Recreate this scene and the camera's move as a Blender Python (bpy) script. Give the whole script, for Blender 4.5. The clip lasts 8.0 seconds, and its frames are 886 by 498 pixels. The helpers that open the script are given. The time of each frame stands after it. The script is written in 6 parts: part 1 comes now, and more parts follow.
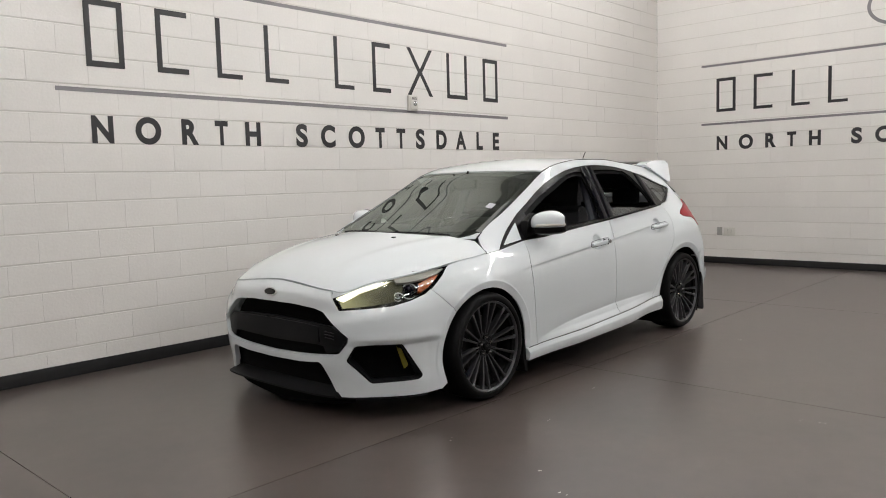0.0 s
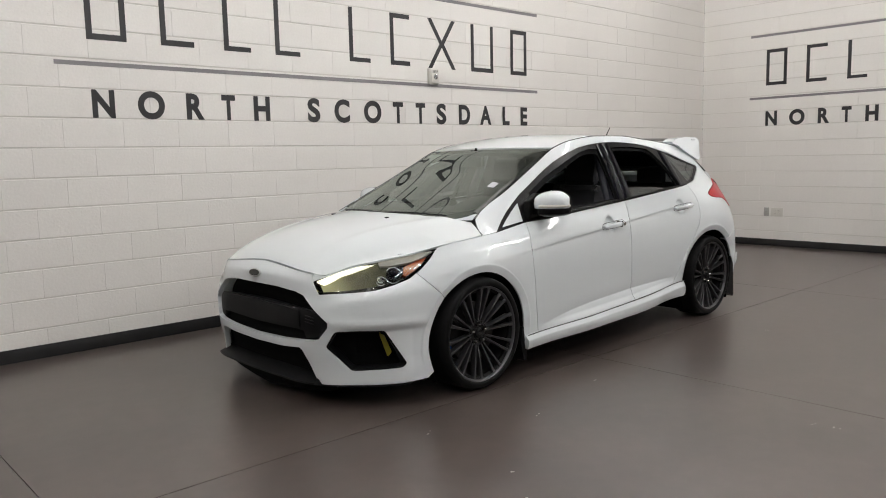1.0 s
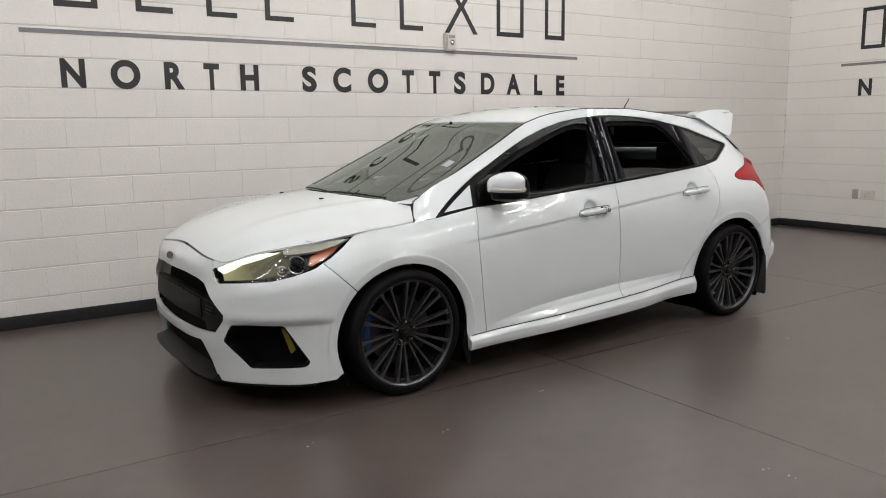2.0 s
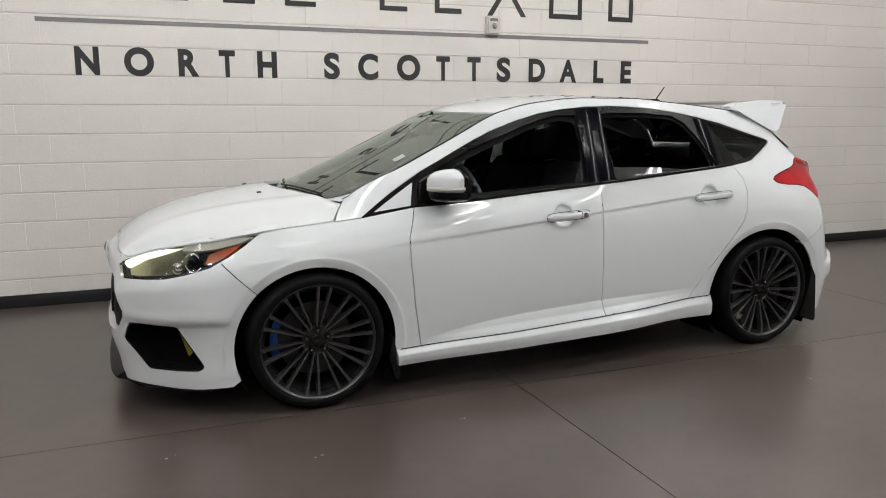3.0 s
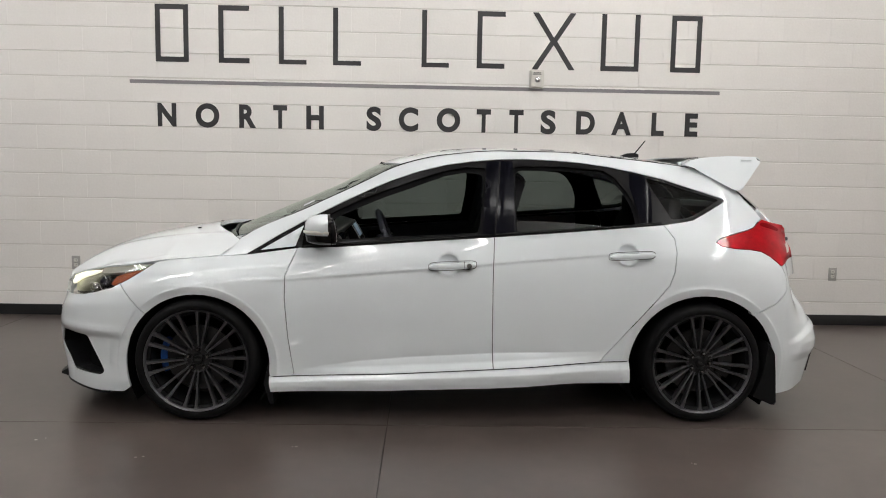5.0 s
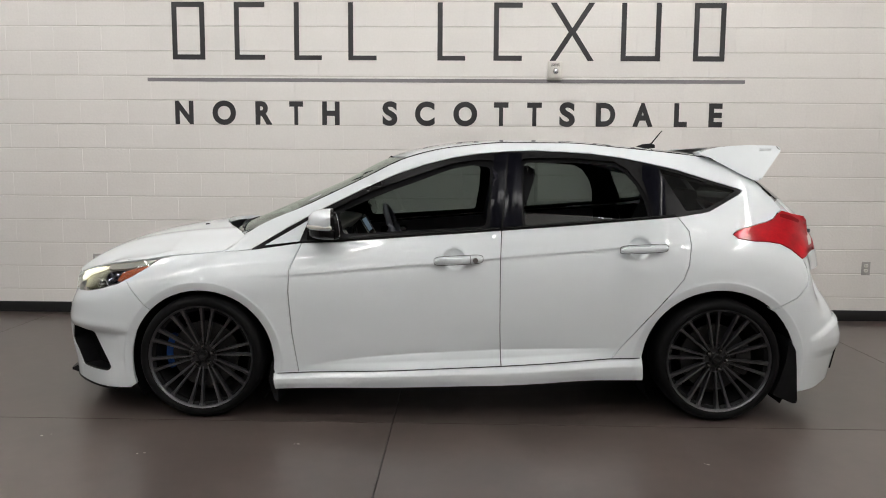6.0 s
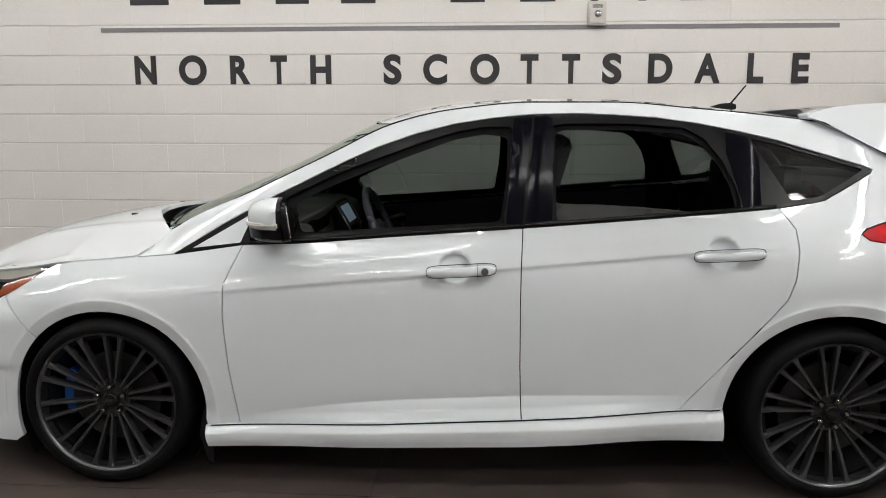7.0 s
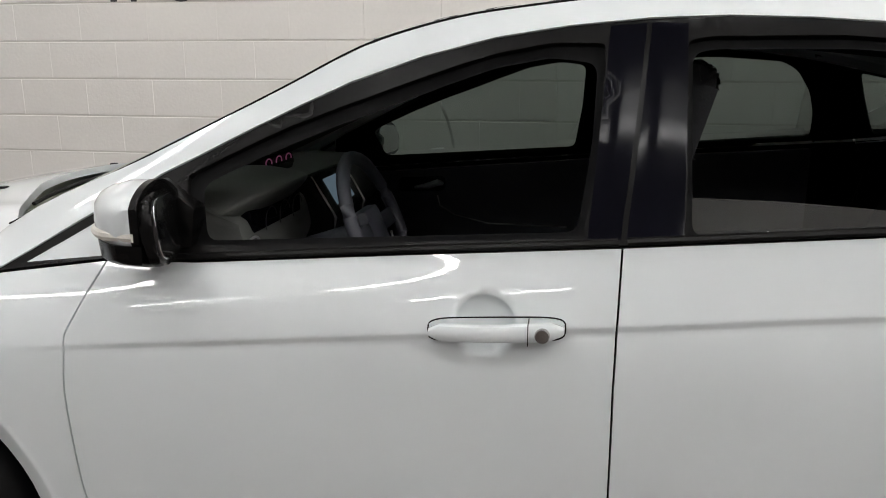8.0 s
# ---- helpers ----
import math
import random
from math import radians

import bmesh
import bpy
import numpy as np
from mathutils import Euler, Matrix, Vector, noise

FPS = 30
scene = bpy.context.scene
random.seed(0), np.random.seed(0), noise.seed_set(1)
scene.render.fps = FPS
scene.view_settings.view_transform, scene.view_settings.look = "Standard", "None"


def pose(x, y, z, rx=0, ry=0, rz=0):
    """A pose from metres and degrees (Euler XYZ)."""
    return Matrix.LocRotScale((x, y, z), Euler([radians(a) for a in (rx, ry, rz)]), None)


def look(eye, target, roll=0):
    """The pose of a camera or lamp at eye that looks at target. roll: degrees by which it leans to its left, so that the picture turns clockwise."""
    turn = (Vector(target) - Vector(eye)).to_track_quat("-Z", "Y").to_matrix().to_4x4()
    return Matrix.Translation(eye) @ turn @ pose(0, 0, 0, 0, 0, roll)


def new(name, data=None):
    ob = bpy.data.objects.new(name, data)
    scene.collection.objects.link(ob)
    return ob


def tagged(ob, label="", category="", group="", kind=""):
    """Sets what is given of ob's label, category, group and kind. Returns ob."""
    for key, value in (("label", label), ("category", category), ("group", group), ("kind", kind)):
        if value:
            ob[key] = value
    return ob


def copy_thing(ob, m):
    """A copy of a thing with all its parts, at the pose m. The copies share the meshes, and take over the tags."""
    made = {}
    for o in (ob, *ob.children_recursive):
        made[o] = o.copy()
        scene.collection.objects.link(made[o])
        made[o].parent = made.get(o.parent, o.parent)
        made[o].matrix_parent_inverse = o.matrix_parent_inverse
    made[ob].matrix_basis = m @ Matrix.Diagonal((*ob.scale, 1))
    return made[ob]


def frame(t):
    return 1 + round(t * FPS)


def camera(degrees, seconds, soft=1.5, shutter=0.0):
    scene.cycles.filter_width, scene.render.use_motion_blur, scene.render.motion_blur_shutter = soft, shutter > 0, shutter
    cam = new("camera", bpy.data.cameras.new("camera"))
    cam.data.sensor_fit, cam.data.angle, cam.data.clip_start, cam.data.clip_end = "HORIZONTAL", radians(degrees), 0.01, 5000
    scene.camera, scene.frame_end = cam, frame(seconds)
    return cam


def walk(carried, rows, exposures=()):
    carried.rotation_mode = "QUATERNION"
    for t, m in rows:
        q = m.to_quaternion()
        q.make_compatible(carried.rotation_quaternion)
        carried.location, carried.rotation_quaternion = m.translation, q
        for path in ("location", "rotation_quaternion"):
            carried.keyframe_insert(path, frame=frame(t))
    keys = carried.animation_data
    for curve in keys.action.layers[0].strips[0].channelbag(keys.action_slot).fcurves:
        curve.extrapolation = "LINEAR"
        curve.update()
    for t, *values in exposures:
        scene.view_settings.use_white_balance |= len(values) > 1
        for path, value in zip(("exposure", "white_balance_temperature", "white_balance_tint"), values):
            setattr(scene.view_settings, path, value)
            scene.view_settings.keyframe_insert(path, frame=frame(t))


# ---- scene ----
cam = camera(60.6, 8.0, soft=1.0)
PATH = [
    (0, (-4.667, -3.669, 1.291), (-3.21, -2.31, 1.113), -1.6),
    (0.5, (-4.602, -3.667, 1.288), (-3.183, -2.272, 1.081), -1.4),
    (1, (-4.235, -3.769, 1.297), (-2.891, -2.307, 1.058), -1.3),
    (1.5, (-3.726, -3.896, 1.299), (-2.495, -2.345, 1.02), -1.2),
    (1.7, (-3.497, -3.942, 1.306), (-2.318, -2.354, 1.012), -1.0),
    (2.8, (-2.201, -4.142, 1.32), (-1.405, -2.338, 0.981), -0.5),
    (3, (-1.955, -4.172, 1.318), (-1.244, -2.334, 0.979), -0.2),
    (3.5, (-1.327, -4.241, 1.334), (-0.829, -2.332, 1.007), 0.3),
    (4, (-0.758, -4.305, 1.358), (-0.471, -2.347, 1.068), 0.7),
    (4.5, (-0.293, -4.516, 1.362), (-0.155, -2.536, 1.112), 1.1),
    (4.7, (-0.2, -4.624, 1.352), (-0.103, -2.639, 1.121), 1.1),
    (5.8, (0.0, -4.766, 1.323), (-0.032, -2.777, 1.113), 0.6),
    (6, (0.039, -4.631, 1.312), (-0.007, -2.644, 1.088), 0.4),
    (6.5, (0.131, -4.118, 1.3), (0.048, -2.138, 1.028), 0.2),
    (7, (0.147, -3.47, 1.325), (0.012, -1.5, 1.012), 0.1),
    (7.5, (0.168, -2.793, 1.311), (-0.064, -0.842, 0.939), 0.1),
    (8, (0.167, -2.116, 1.287), (-0.179, -0.202, 0.82), 0.1),
]
walk(cam, [(t, look(eye, target, roll)) for t, eye, target, roll in PATH])

# ---- light ----
scene.view_settings.exposure = 0.0
world = bpy.data.worlds.new("world")
world.use_nodes = True
world.node_tree.nodes["Background"].inputs[0].default_value = (0.8, 0.85, 1.0, 1)
world.node_tree.nodes["Background"].inputs[1].default_value = 0.05
scene.world = world
TUBE_STRENGTH = 51.7

WALL_Y, WALL_X = 1.82, 6.05          # faces of the two painted block walls
SOUTH, WEST, CEIL = -12.0, -10.5, 4.7


# ---- materials ----
def material(name, color, rough=0.5, metal=0.0, grain=0.0, grain_scale=80.0, blotch=0.0, blotch_scale=3.0, bump=0.0,
             rand=0.0, coat=0.0, rough_var=0.0, spec=0.5):
    """Principled surface with variation at two scales, bump and per-object variation."""
    m = bpy.data.materials.new(name)
    m.use_nodes = True
    nt = m.node_tree
    b = nt.nodes["Principled BSDF"]
    b.inputs["Base Color"].default_value = (*color, 1)
    b.inputs["Roughness"].default_value = rough
    b.inputs["Metallic"].default_value = metal
    b.inputs["Specular IOR Level"].default_value = spec
    b.inputs["Coat Weight"].default_value = coat
    b.inputs["Coat Roughness"].default_value = 0.02
    tc = nt.nodes.new("ShaderNodeTexCoord")
    geo = nt.nodes.new("ShaderNodeNewGeometry")

    def noise_node(scale, detail=4.0):
        n = nt.nodes.new("ShaderNodeTexNoise")
        n.inputs["Scale"].default_value, n.inputs["Detail"].default_value = scale, detail
        nt.links.new(geo.outputs["Position"], n.inputs["Vector"])
        return n

    value = None

    def add(sock, amount):
        nonlocal value
        mr = nt.nodes.new("ShaderNodeMapRange")
        mr.inputs["From Min"].default_value, mr.inputs["From Max"].default_value = 0.15, 0.85
        mr.inputs["To Min"].default_value, mr.inputs["To Max"].default_value = 1 - amount, 1 + amount
        nt.links.new(sock, mr.inputs["Value"])
        if value is None:
            value = mr.outputs[0]
        else:
            mu = nt.nodes.new("ShaderNodeMath")
            mu.operation = "MULTIPLY"
            nt.links.new(value, mu.inputs[0])
            nt.links.new(mr.outputs[0], mu.inputs[1])
            value = mu.outputs[0]

    fine = noise_node(grain_scale) if grain or bump else None
    coarse = noise_node(blotch_scale, 5.0) if blotch or rough_var else None
    if grain:
        add(fine.outputs["Fac"], grain)
    if blotch:
        add(coarse.outputs["Fac"], blotch)
    if rand:
        info = nt.nodes.new("ShaderNodeObjectInfo")
        add(info.outputs["Random"], rand)
    if value is not None:
        hsv = nt.nodes.new("ShaderNodeHueSaturation")
        hsv.inputs["Color"].default_value = (*color, 1)
        nt.links.new(value, hsv.inputs["Value"])
        nt.links.new(hsv.outputs["Color"], b.inputs["Base Color"])
    if rough_var:
        mr = nt.nodes.new("ShaderNodeMapRange")
        mr.inputs["From Min"].default_value, mr.inputs["From Max"].default_value = 0.15, 0.85
        mr.inputs["To Min"].default_value, mr.inputs["To Max"].default_value = rough - rough_var, rough + rough_var
        nt.links.new(coarse.outputs["Fac"], mr.inputs["Value"])
        nt.links.new(mr.outputs[0], b.inputs["Roughness"])
    if bump:
        bn = nt.nodes.new("ShaderNodeBump")
        bn.inputs["Strength"].default_value = bump
        bn.inputs["Distance"].default_value = 0.002
        nt.links.new(fine.outputs["Fac"], bn.inputs["Height"])
        nt.links.new(bn.outputs["Normal"], b.inputs["Normal"])
    return m


def emitter(name, color, strength):
    m = bpy.data.materials.new(name)
    m.use_nodes = True
    b = m.node_tree.nodes["Principled BSDF"]
    b.inputs["Base Color"].default_value = (*color, 1)
    b.inputs["Emission Color"].default_value = (*color, 1)
    b.inputs["Emission Strength"].default_value = strength
    return m


def pane(name, tint, gloss=1.5, grey_sheen=0.0, sheen=(1, 1, 1)):
    """Thin tinted glass: what lies behind shows through the tint, with a glassy reflection on top."""
    m = bpy.data.materials.new(name)
    m.use_nodes = True
    nt = m.node_tree
    out = nt.nodes["Material Output"]
    nt.nodes.remove(nt.nodes["Principled BSDF"])
    tr = nt.nodes.new("ShaderNodeBsdfTransparent")
    tr.inputs["Color"].default_value = (*tint, 1)
    gl = nt.nodes.new("ShaderNodeBsdfGlossy")
    gl.inputs["Roughness"].default_value = 0.015
    gl.inputs["Color"].default_value = (*sheen, 1)
    fr = nt.nodes.new("ShaderNodeFresnel")
    fr.inputs["IOR"].default_value = gloss
    mix = nt.nodes.new("ShaderNodeMixShader")
    nt.links.new(fr.outputs[0], mix.inputs[0])
    nt.links.new(tr.outputs[0], mix.inputs[1])
    nt.links.new(gl.outputs[0], mix.inputs[2])
    nt.links.new(mix.outputs[0], out.inputs[0])
    # a pale diffuse film paints a dull reflection onto the glass
    if grey_sheen:
        film, over = nt.nodes.new("ShaderNodeBsdfDiffuse"), nt.nodes.new("ShaderNodeMixShader")
        film.inputs["Color"].default_value = (0.5, 0.49, 0.47, 1)
        over.inputs[0].default_value = grey_sheen
        nt.links.new(mix.outputs[0], over.inputs[1])
        nt.links.new(film.outputs[0], over.inputs[2])
        nt.links.new(over.outputs[0], out.inputs[0])
    return m


BLOCK = material("painted_block", (0.72, 0.695, 0.66), 0.55, grain=0.03, grain_scale=55, blotch=0.035, blotch_scale=1.3, bump=0.55, rand=0.012)
MORTAR = material("painted_mortar", (0.60, 0.57, 0.53), 0.7, grain=0.06, grain_scale=120, bump=0.6)
PLAIN_WALL = material("plain_wall_paint", (0.34, 0.33, 0.32), 0.6, grain=0.02, blotch=0.03, bump=0.2)
CEILING = material("ceiling_paint", (0.40, 0.40, 0.39), 0.8, grain=0.03, blotch=0.04)
SLAB = material("polished_concrete", (0.072, 0.0560, 0.0495), 0.298, grain=0.13, grain_scale=11, blotch=0.34, blotch_scale=1.7, rough_var=0.018, spec=0.74)
JOINT = material("joint_dark", (0.02, 0.018, 0.017), 0.8, grain=0.1)
BASE = material("black_rubber_base", (0.007, 0.007, 0.0075), 0.5, grain=0.1, grain_scale=30, bump=0.1)
INK = material("black_wall_paint", (0.016, 0.015, 0.016), 0.55, grain=0.08, grain_scale=60, bump=0.35)
GREY_INK = material("grey_wall_paint", (0.19, 0.18, 0.185), 0.55, grain=0.05, grain_scale=60, bump=0.35)
PAINT = material("white_car_paint", (0.720, 0.757, 0.768), 0.5, coat=1.0, grain=0.006, grain_scale=400, spec=0.1)
PAINT.node_tree.nodes["Principled BSDF"].inputs["Coat IOR"].default_value = 1.58
PAINT.node_tree.nodes["Principled BSDF"].inputs["Coat Roughness"].default_value = 0.012
BLACK_GLOSS = material("gloss_black", (0.003, 0.003, 0.005), 0.04, grain=0.05, spec=0.12)
PILLAR_BLACK = material("satin_black_pillar_film", (0.003, 0.003, 0.005), 0.11, grain=0.06, spec=0.07)
SEAL = material("window_seal_rubber", (0.002, 0.002, 0.0022), 0.7, grain=0.1, spec=0.08)
BLACK_TRIM = material("black_trim", (0.0055, 0.0053, 0.0053), 0.26, grain=0.08, grain_scale=200, bump=0.04, spec=0.12)
BLACK_PLASTIC = material("textured_black_plastic", (0.0045, 0.0045, 0.005), 0.5, grain=0.12, grain_scale=260, bump=0.2, spec=0.18)
LINER = material("dark_liner", (0.003, 0.003, 0.003), 0.9, grain=0.2, spec=0.1)
RUBBER = material("tyre_rubber", (0.0035, 0.0035, 0.0037), 0.6, grain=0.15, grain_scale=140, bump=0.3, spec=0.12)
RIM = material("dark_grey_alloy", (0.105, 0.105, 0.109), 0.28, metal=0.8, grain=0.06, grain_scale=120)
# darkened copy of the rim alloy; shade inside the wheel is in its colour
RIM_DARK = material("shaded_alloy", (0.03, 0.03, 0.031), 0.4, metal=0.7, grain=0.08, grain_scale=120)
STEEL = material("brake_steel", (0.05, 0.05, 0.05), 0.45, metal=0.9, grain=0.1, grain_scale=160)
NUT = material("chrome_nut", (0.45, 0.44, 0.43), 0.25, metal=1.0, grain=0.06)
CALIPER = material("blue_caliper_paint", (0.012, 0.09, 0.36), 0.35, grain=0.05)
CHROME = material("chrome", (0.72, 0.72, 0.72), 0.12, metal=1.0, grain=0.03)
SILVER = material("silver_trim", (0.5, 0.5, 0.5), 0.3, metal=0.8, grain=0.04)
AMBER = material("amber_reflector", (0.30, 0.055, 0.008), 0.25, grain=0.12, grain_scale=220, coat=0.6)
FOG_YELLOW = material("yellow_lamp_film", (0.22, 0.19, 0.012), 0.25, grain=0.1, grain_scale=150, coat=0.5)
TAIL_RED = material("red_tail_lens", (0.33, 0.0022, 0.007), 0.30, grain=0.2, grain_scale=60, coat=0.35, spec=0.08, blotch=0.40, blotch_scale=14)
TAIL_DARK = material("deep_red_tail_lens", (0.16, 0.001, 0.003), 0.25, grain=0.12, coat=0.12, spec=0.1)
LAMP_BOWL = material("smoked_lamp_bowl", (0.03, 0.03, 0.027), 0.22, metal=0.6, grain=0.25, grain_scale=45)
LAMP_GLOW = emitter("lit_running_lamp", (1.0, 0.985, 0.80), 1.25)
LAMP_WARM = material("lit_low_beam", (0.055, 0.054, 0.030), 0.4, metal=0.5, grain=0.5, grain_scale=45, blotch=0.5, blotch_scale=16)
LAMP_WARM.node_tree.nodes["Principled BSDF"].inputs["Emission Color"].default_value = (0.80, 0.78, 0.42, 1)
# emission fading along x paints the running lamp's falloff onto the bowl
_nt = LAMP_WARM.node_tree
_geo, _xyz, _fall = _nt.nodes.new("ShaderNodeNewGeometry"), _nt.nodes.new("ShaderNodeSeparateXYZ"), _nt.nodes.new("ShaderNodeMapRange")
_fall.inputs["From Min"].default_value, _fall.inputs["From Max"].default_value = -2.09, -1.93
_fall.inputs["To Min"].default_value, _fall.inputs["To Max"].default_value = 0.45, 0.008
_fall.interpolation_type = "SMOOTHSTEP"
_nt.links.new(_geo.outputs["Position"], _xyz.inputs[0])
_nt.links.new(_xyz.outputs["X"], _fall.inputs["Value"])
_nt.links.new(_fall.outputs[0], _nt.nodes["Principled BSDF"].inputs["Emission Strength"])
LAMP_BAND = material("satin_lamp_shroud", (0.36, 0.355, 0.32), 0.45, grain=0.08, grain_scale=60)
LENS = pane("clear_lens", (0.93, 0.93, 0.90), 1.45)
WINDSHIELD = pane("windshield_glass", (0.38, 0.43, 0.39), 2.35, sheen=(0.92, 1.0, 0.93))
TINT = pane("tinted_glass", (0.10, 0.12, 0.11), 1.5)
# lowered pane: its greyish reflection is painted as an even film
TINT_DULL = pane("dusty_tinted_glass", (0.20, 0.21, 0.21), 1.35, grey_sheen=0.07)
DASH = material("soft_dash_plastic", (0.105, 0.108, 0.10), 0.6, grain=0.1, grain_scale=300, bump=0.25)
CABIN = material("black_cabin_trim", (0.044, 0.047, 0.058), 0.55, grain=0.1, grain_scale=200, bump=0.15)
SEAT = material("black_seat_cloth", (0.014, 0.0145, 0.017), 0.8, grain=0.15, grain_scale=180, bump=0.3)
SCREEN = emitter("lit_screen", (0.30, 0.42, 0.52), 0.2)
GAUGE_RED = emitter("lit_gauge_mark", (0.45, 0.12, 0.28), 0.13)
BRIGHT_HANDLE = material("satin_chrome", (0.85, 0.85, 0.85), 0.4, metal=0.45, grain=0.03)
PLATE = material("steel_outlet_plate", (0.36, 0.35, 0.33), 0.4, metal=0.3, grain=0.05)
IVORY = material("ivory_plastic", (0.60, 0.58, 0.53), 0.45, grain=0.04)
WHITE_LABEL = material("paper_label", (0.42, 0.43, 0.45), 0.6, grain=0.05)
TUBE = emitter("lit_tube", (0.985, 0.967, 0.96), TUBE_STRENGTH)
FIXTURE = material("white_enamel", (0.75, 0.75, 0.73), 0.4, grain=0.03)
FLAKE = material("pale_fleck", (0.62, 0.60, 0.56), 0.6, grain=0.1)


# ---- mesh helpers ----
def part(name, bm, mat, parent=None, label="", smooth=True):
    """Links a bmesh as one mesh object, under a thing or a part if given."""
    me = bpy.data.meshes.new(name)
    bm.to_mesh(me)
    bm.free()
    me.materials.append(mat)
    if smooth:
        for p in me.polygons:
            p.use_smooth = True
        try:
            me.set_sharp_from_angle(angle=radians(38))
        except AttributeError:
            pass
    return mesh_part(name, me, parent, label)


def mesh_part(name, me, parent=None, label=""):
    ob = new(name, me)
    if parent is not None:
        ob.parent = parent
    if label:
        ob["label"] = label
    return ob


def empty(name, x=0, y=0, z=0):
    ob = new(name)
    ob.empty_display_size = 0.1
    ob.location = (x, y, z)
    return ob


def box(bm, x0, x1, y0, y1, z0, z1, bevel=0.0, m=None):
    r = bmesh.ops.create_cube(bm, size=1)
    vs = r["verts"]
    for v in vs:
        v.co = Vector(((x0 + x1) / 2 + v.co.x * (x1 - x0), (y0 + y1) / 2 + v.co.y * (y1 - y0), (z0 + z1) / 2 + v.co.z * (z1 - z0)))
    es = list({e for v in vs for e in v.link_edges})
    if bevel:
        r = bmesh.ops.bevel(bm, geom=es, offset=bevel, segments=2, profile=0.6, affect="EDGES")
        vs = list({v for v in r["verts"]} | {v for v in vs if v.is_valid})
    if m is not None:
        bmesh.ops.transform(bm, matrix=m, verts=vs)
    return vs


def box_bm(*a, **k):
    bm = bmesh.new()
    box(bm, *a, **k)
    return bm


def tube(bm, pts, r, n=8, closed=False):
    """A round bar along points; r is one radius or a list."""
    pts = [Vector(p) for p in pts]
    k = len(pts)
    rad = [r] * k if isinstance(r, (int, float)) else r
    rings = []
    for i, p in enumerate(pts):
        a, b = pts[(i - 1) % k if closed else max(i - 1, 0)], pts[(i + 1) % k if closed else min(i + 1, k - 1)]
        d = (b - a).normalized()
        up = Vector((0, 0, 1)) if abs(d.z) < 0.9 else Vector((1, 0, 0))
        s = d.cross(up).normalized()
        t = s.cross(d)
        rings.append([bm.verts.new(p + (s * math.cos(2 * math.pi * j / n) + t * math.sin(2 * math.pi * j / n)) * rad[i]) for j in range(n)])
    for i in range(k if closed else k - 1):
        for j in range(n):
            bm.faces.new((rings[i][j], rings[i][(j + 1) % n], rings[(i + 1) % k][(j + 1) % n], rings[(i + 1) % k][j]))
    if not closed:
        bm.faces.new(rings[0][::-1]), bm.faces.new(rings[-1])
    bmesh.ops.recalc_face_normals(bm, faces=bm.faces[:])


def lathe(bm, profile, n=64, closed=True):
    """Turns (radius, y) pairs about the y axis."""
    rings = [[bm.verts.new((r * math.cos(2 * math.pi * j / n), y, r * math.sin(2 * math.pi * j / n))) for j in range(n)] for r, y in profile]
    k = len(rings)
    for i in range(k if closed else k - 1):
        for j in range(n):
            bm.faces.new((rings[i][j], rings[i][(j + 1) % n], rings[(i + 1) % k][(j + 1) % n], rings[(i + 1) % k][j]))
    bmesh.ops.recalc_face_normals(bm, faces=bm.faces[:])


def prism(bm, outline, depth, m, bevel=0.0):
    """A flat outline (x, y) given a thickness along z, laid by m."""
    lo = [bm.verts.new((x, y, 0)) for x, y in outline]
    hi = [bm.verts.new((x, y, depth)) for x, y in outline]
    k = len(outline)
    fs = [bm.faces.new(lo[::-1]), bm.faces.new(hi)]
    fs += [bm.faces.new((lo[i], lo[(i + 1) % k], hi[(i + 1) % k], hi[i])) for i in range(k)]
    vs = lo + hi
    if bevel:
        es = list({e for v in vs for e in v.link_edges})
        r = bmesh.ops.bevel(bm, geom=es, offset=bevel, segments=2, profile=0.6, affect="EDGES")
        vs = list(set(r["verts"]) | {v for v in vs if v.is_valid})
    bmesh.ops.recalc_face_normals(bm, faces=bm.faces[:])
    bmesh.ops.transform(bm, matrix=m, verts=[v for v in vs if v.is_valid])


# ---- the room ----
floor = tagged(empty("floor"), "polished dark brown-grey concrete floor with saw-cut joints", "floor", kind="structure")
part("joint_bed", box_bm(WEST, WALL_X + 0.3, SOUTH, WALL_Y + 0.3, -0.2, -0.008), JOINT, floor, smooth=False)
XS = [WEST, -9.87, -6.68, -3.49, -0.297, 2.893, WALL_X]
YS = [SOUTH, -10.475, -7.285, -4.095, -0.905, WALL_Y]
for i in range(len(XS) - 1):
    for j in range(len(YS) - 1):
        part("slab", box_bm(XS[i] + 0.002, XS[i + 1] - 0.002, YS[j] + 0.002, YS[j + 1] - 0.002, -0.1, 0, bevel=0.0015), SLAB, floor, smooth=False)

ceiling = part("ceiling", box_bm(WEST, WALL_X + 0.3, SOUTH, WALL_Y + 0.3, CEIL, CEIL + 0.2), CEILING, smooth=False)
tagged(ceiling, "plain painted ceiling over the photo bay", "ceiling", kind="structure")
south = part("wall_south", box_bm(WEST, WALL_X + 0.3, SOUTH - 0.2, SOUTH, 0, CEIL), PLAIN_WALL, smooth=False)
tagged(south, "plain off-white painted wall behind the camera", "wall", kind="structure")
west = part("wall_west", box_bm(WEST - 0.2, WEST, SOUTH, WALL_Y + 0.3, 0, CEIL), PLAIN_WALL, smooth=False)
tagged(west, "plain off-white painted wall closing the bay", "wall", kind="structure")

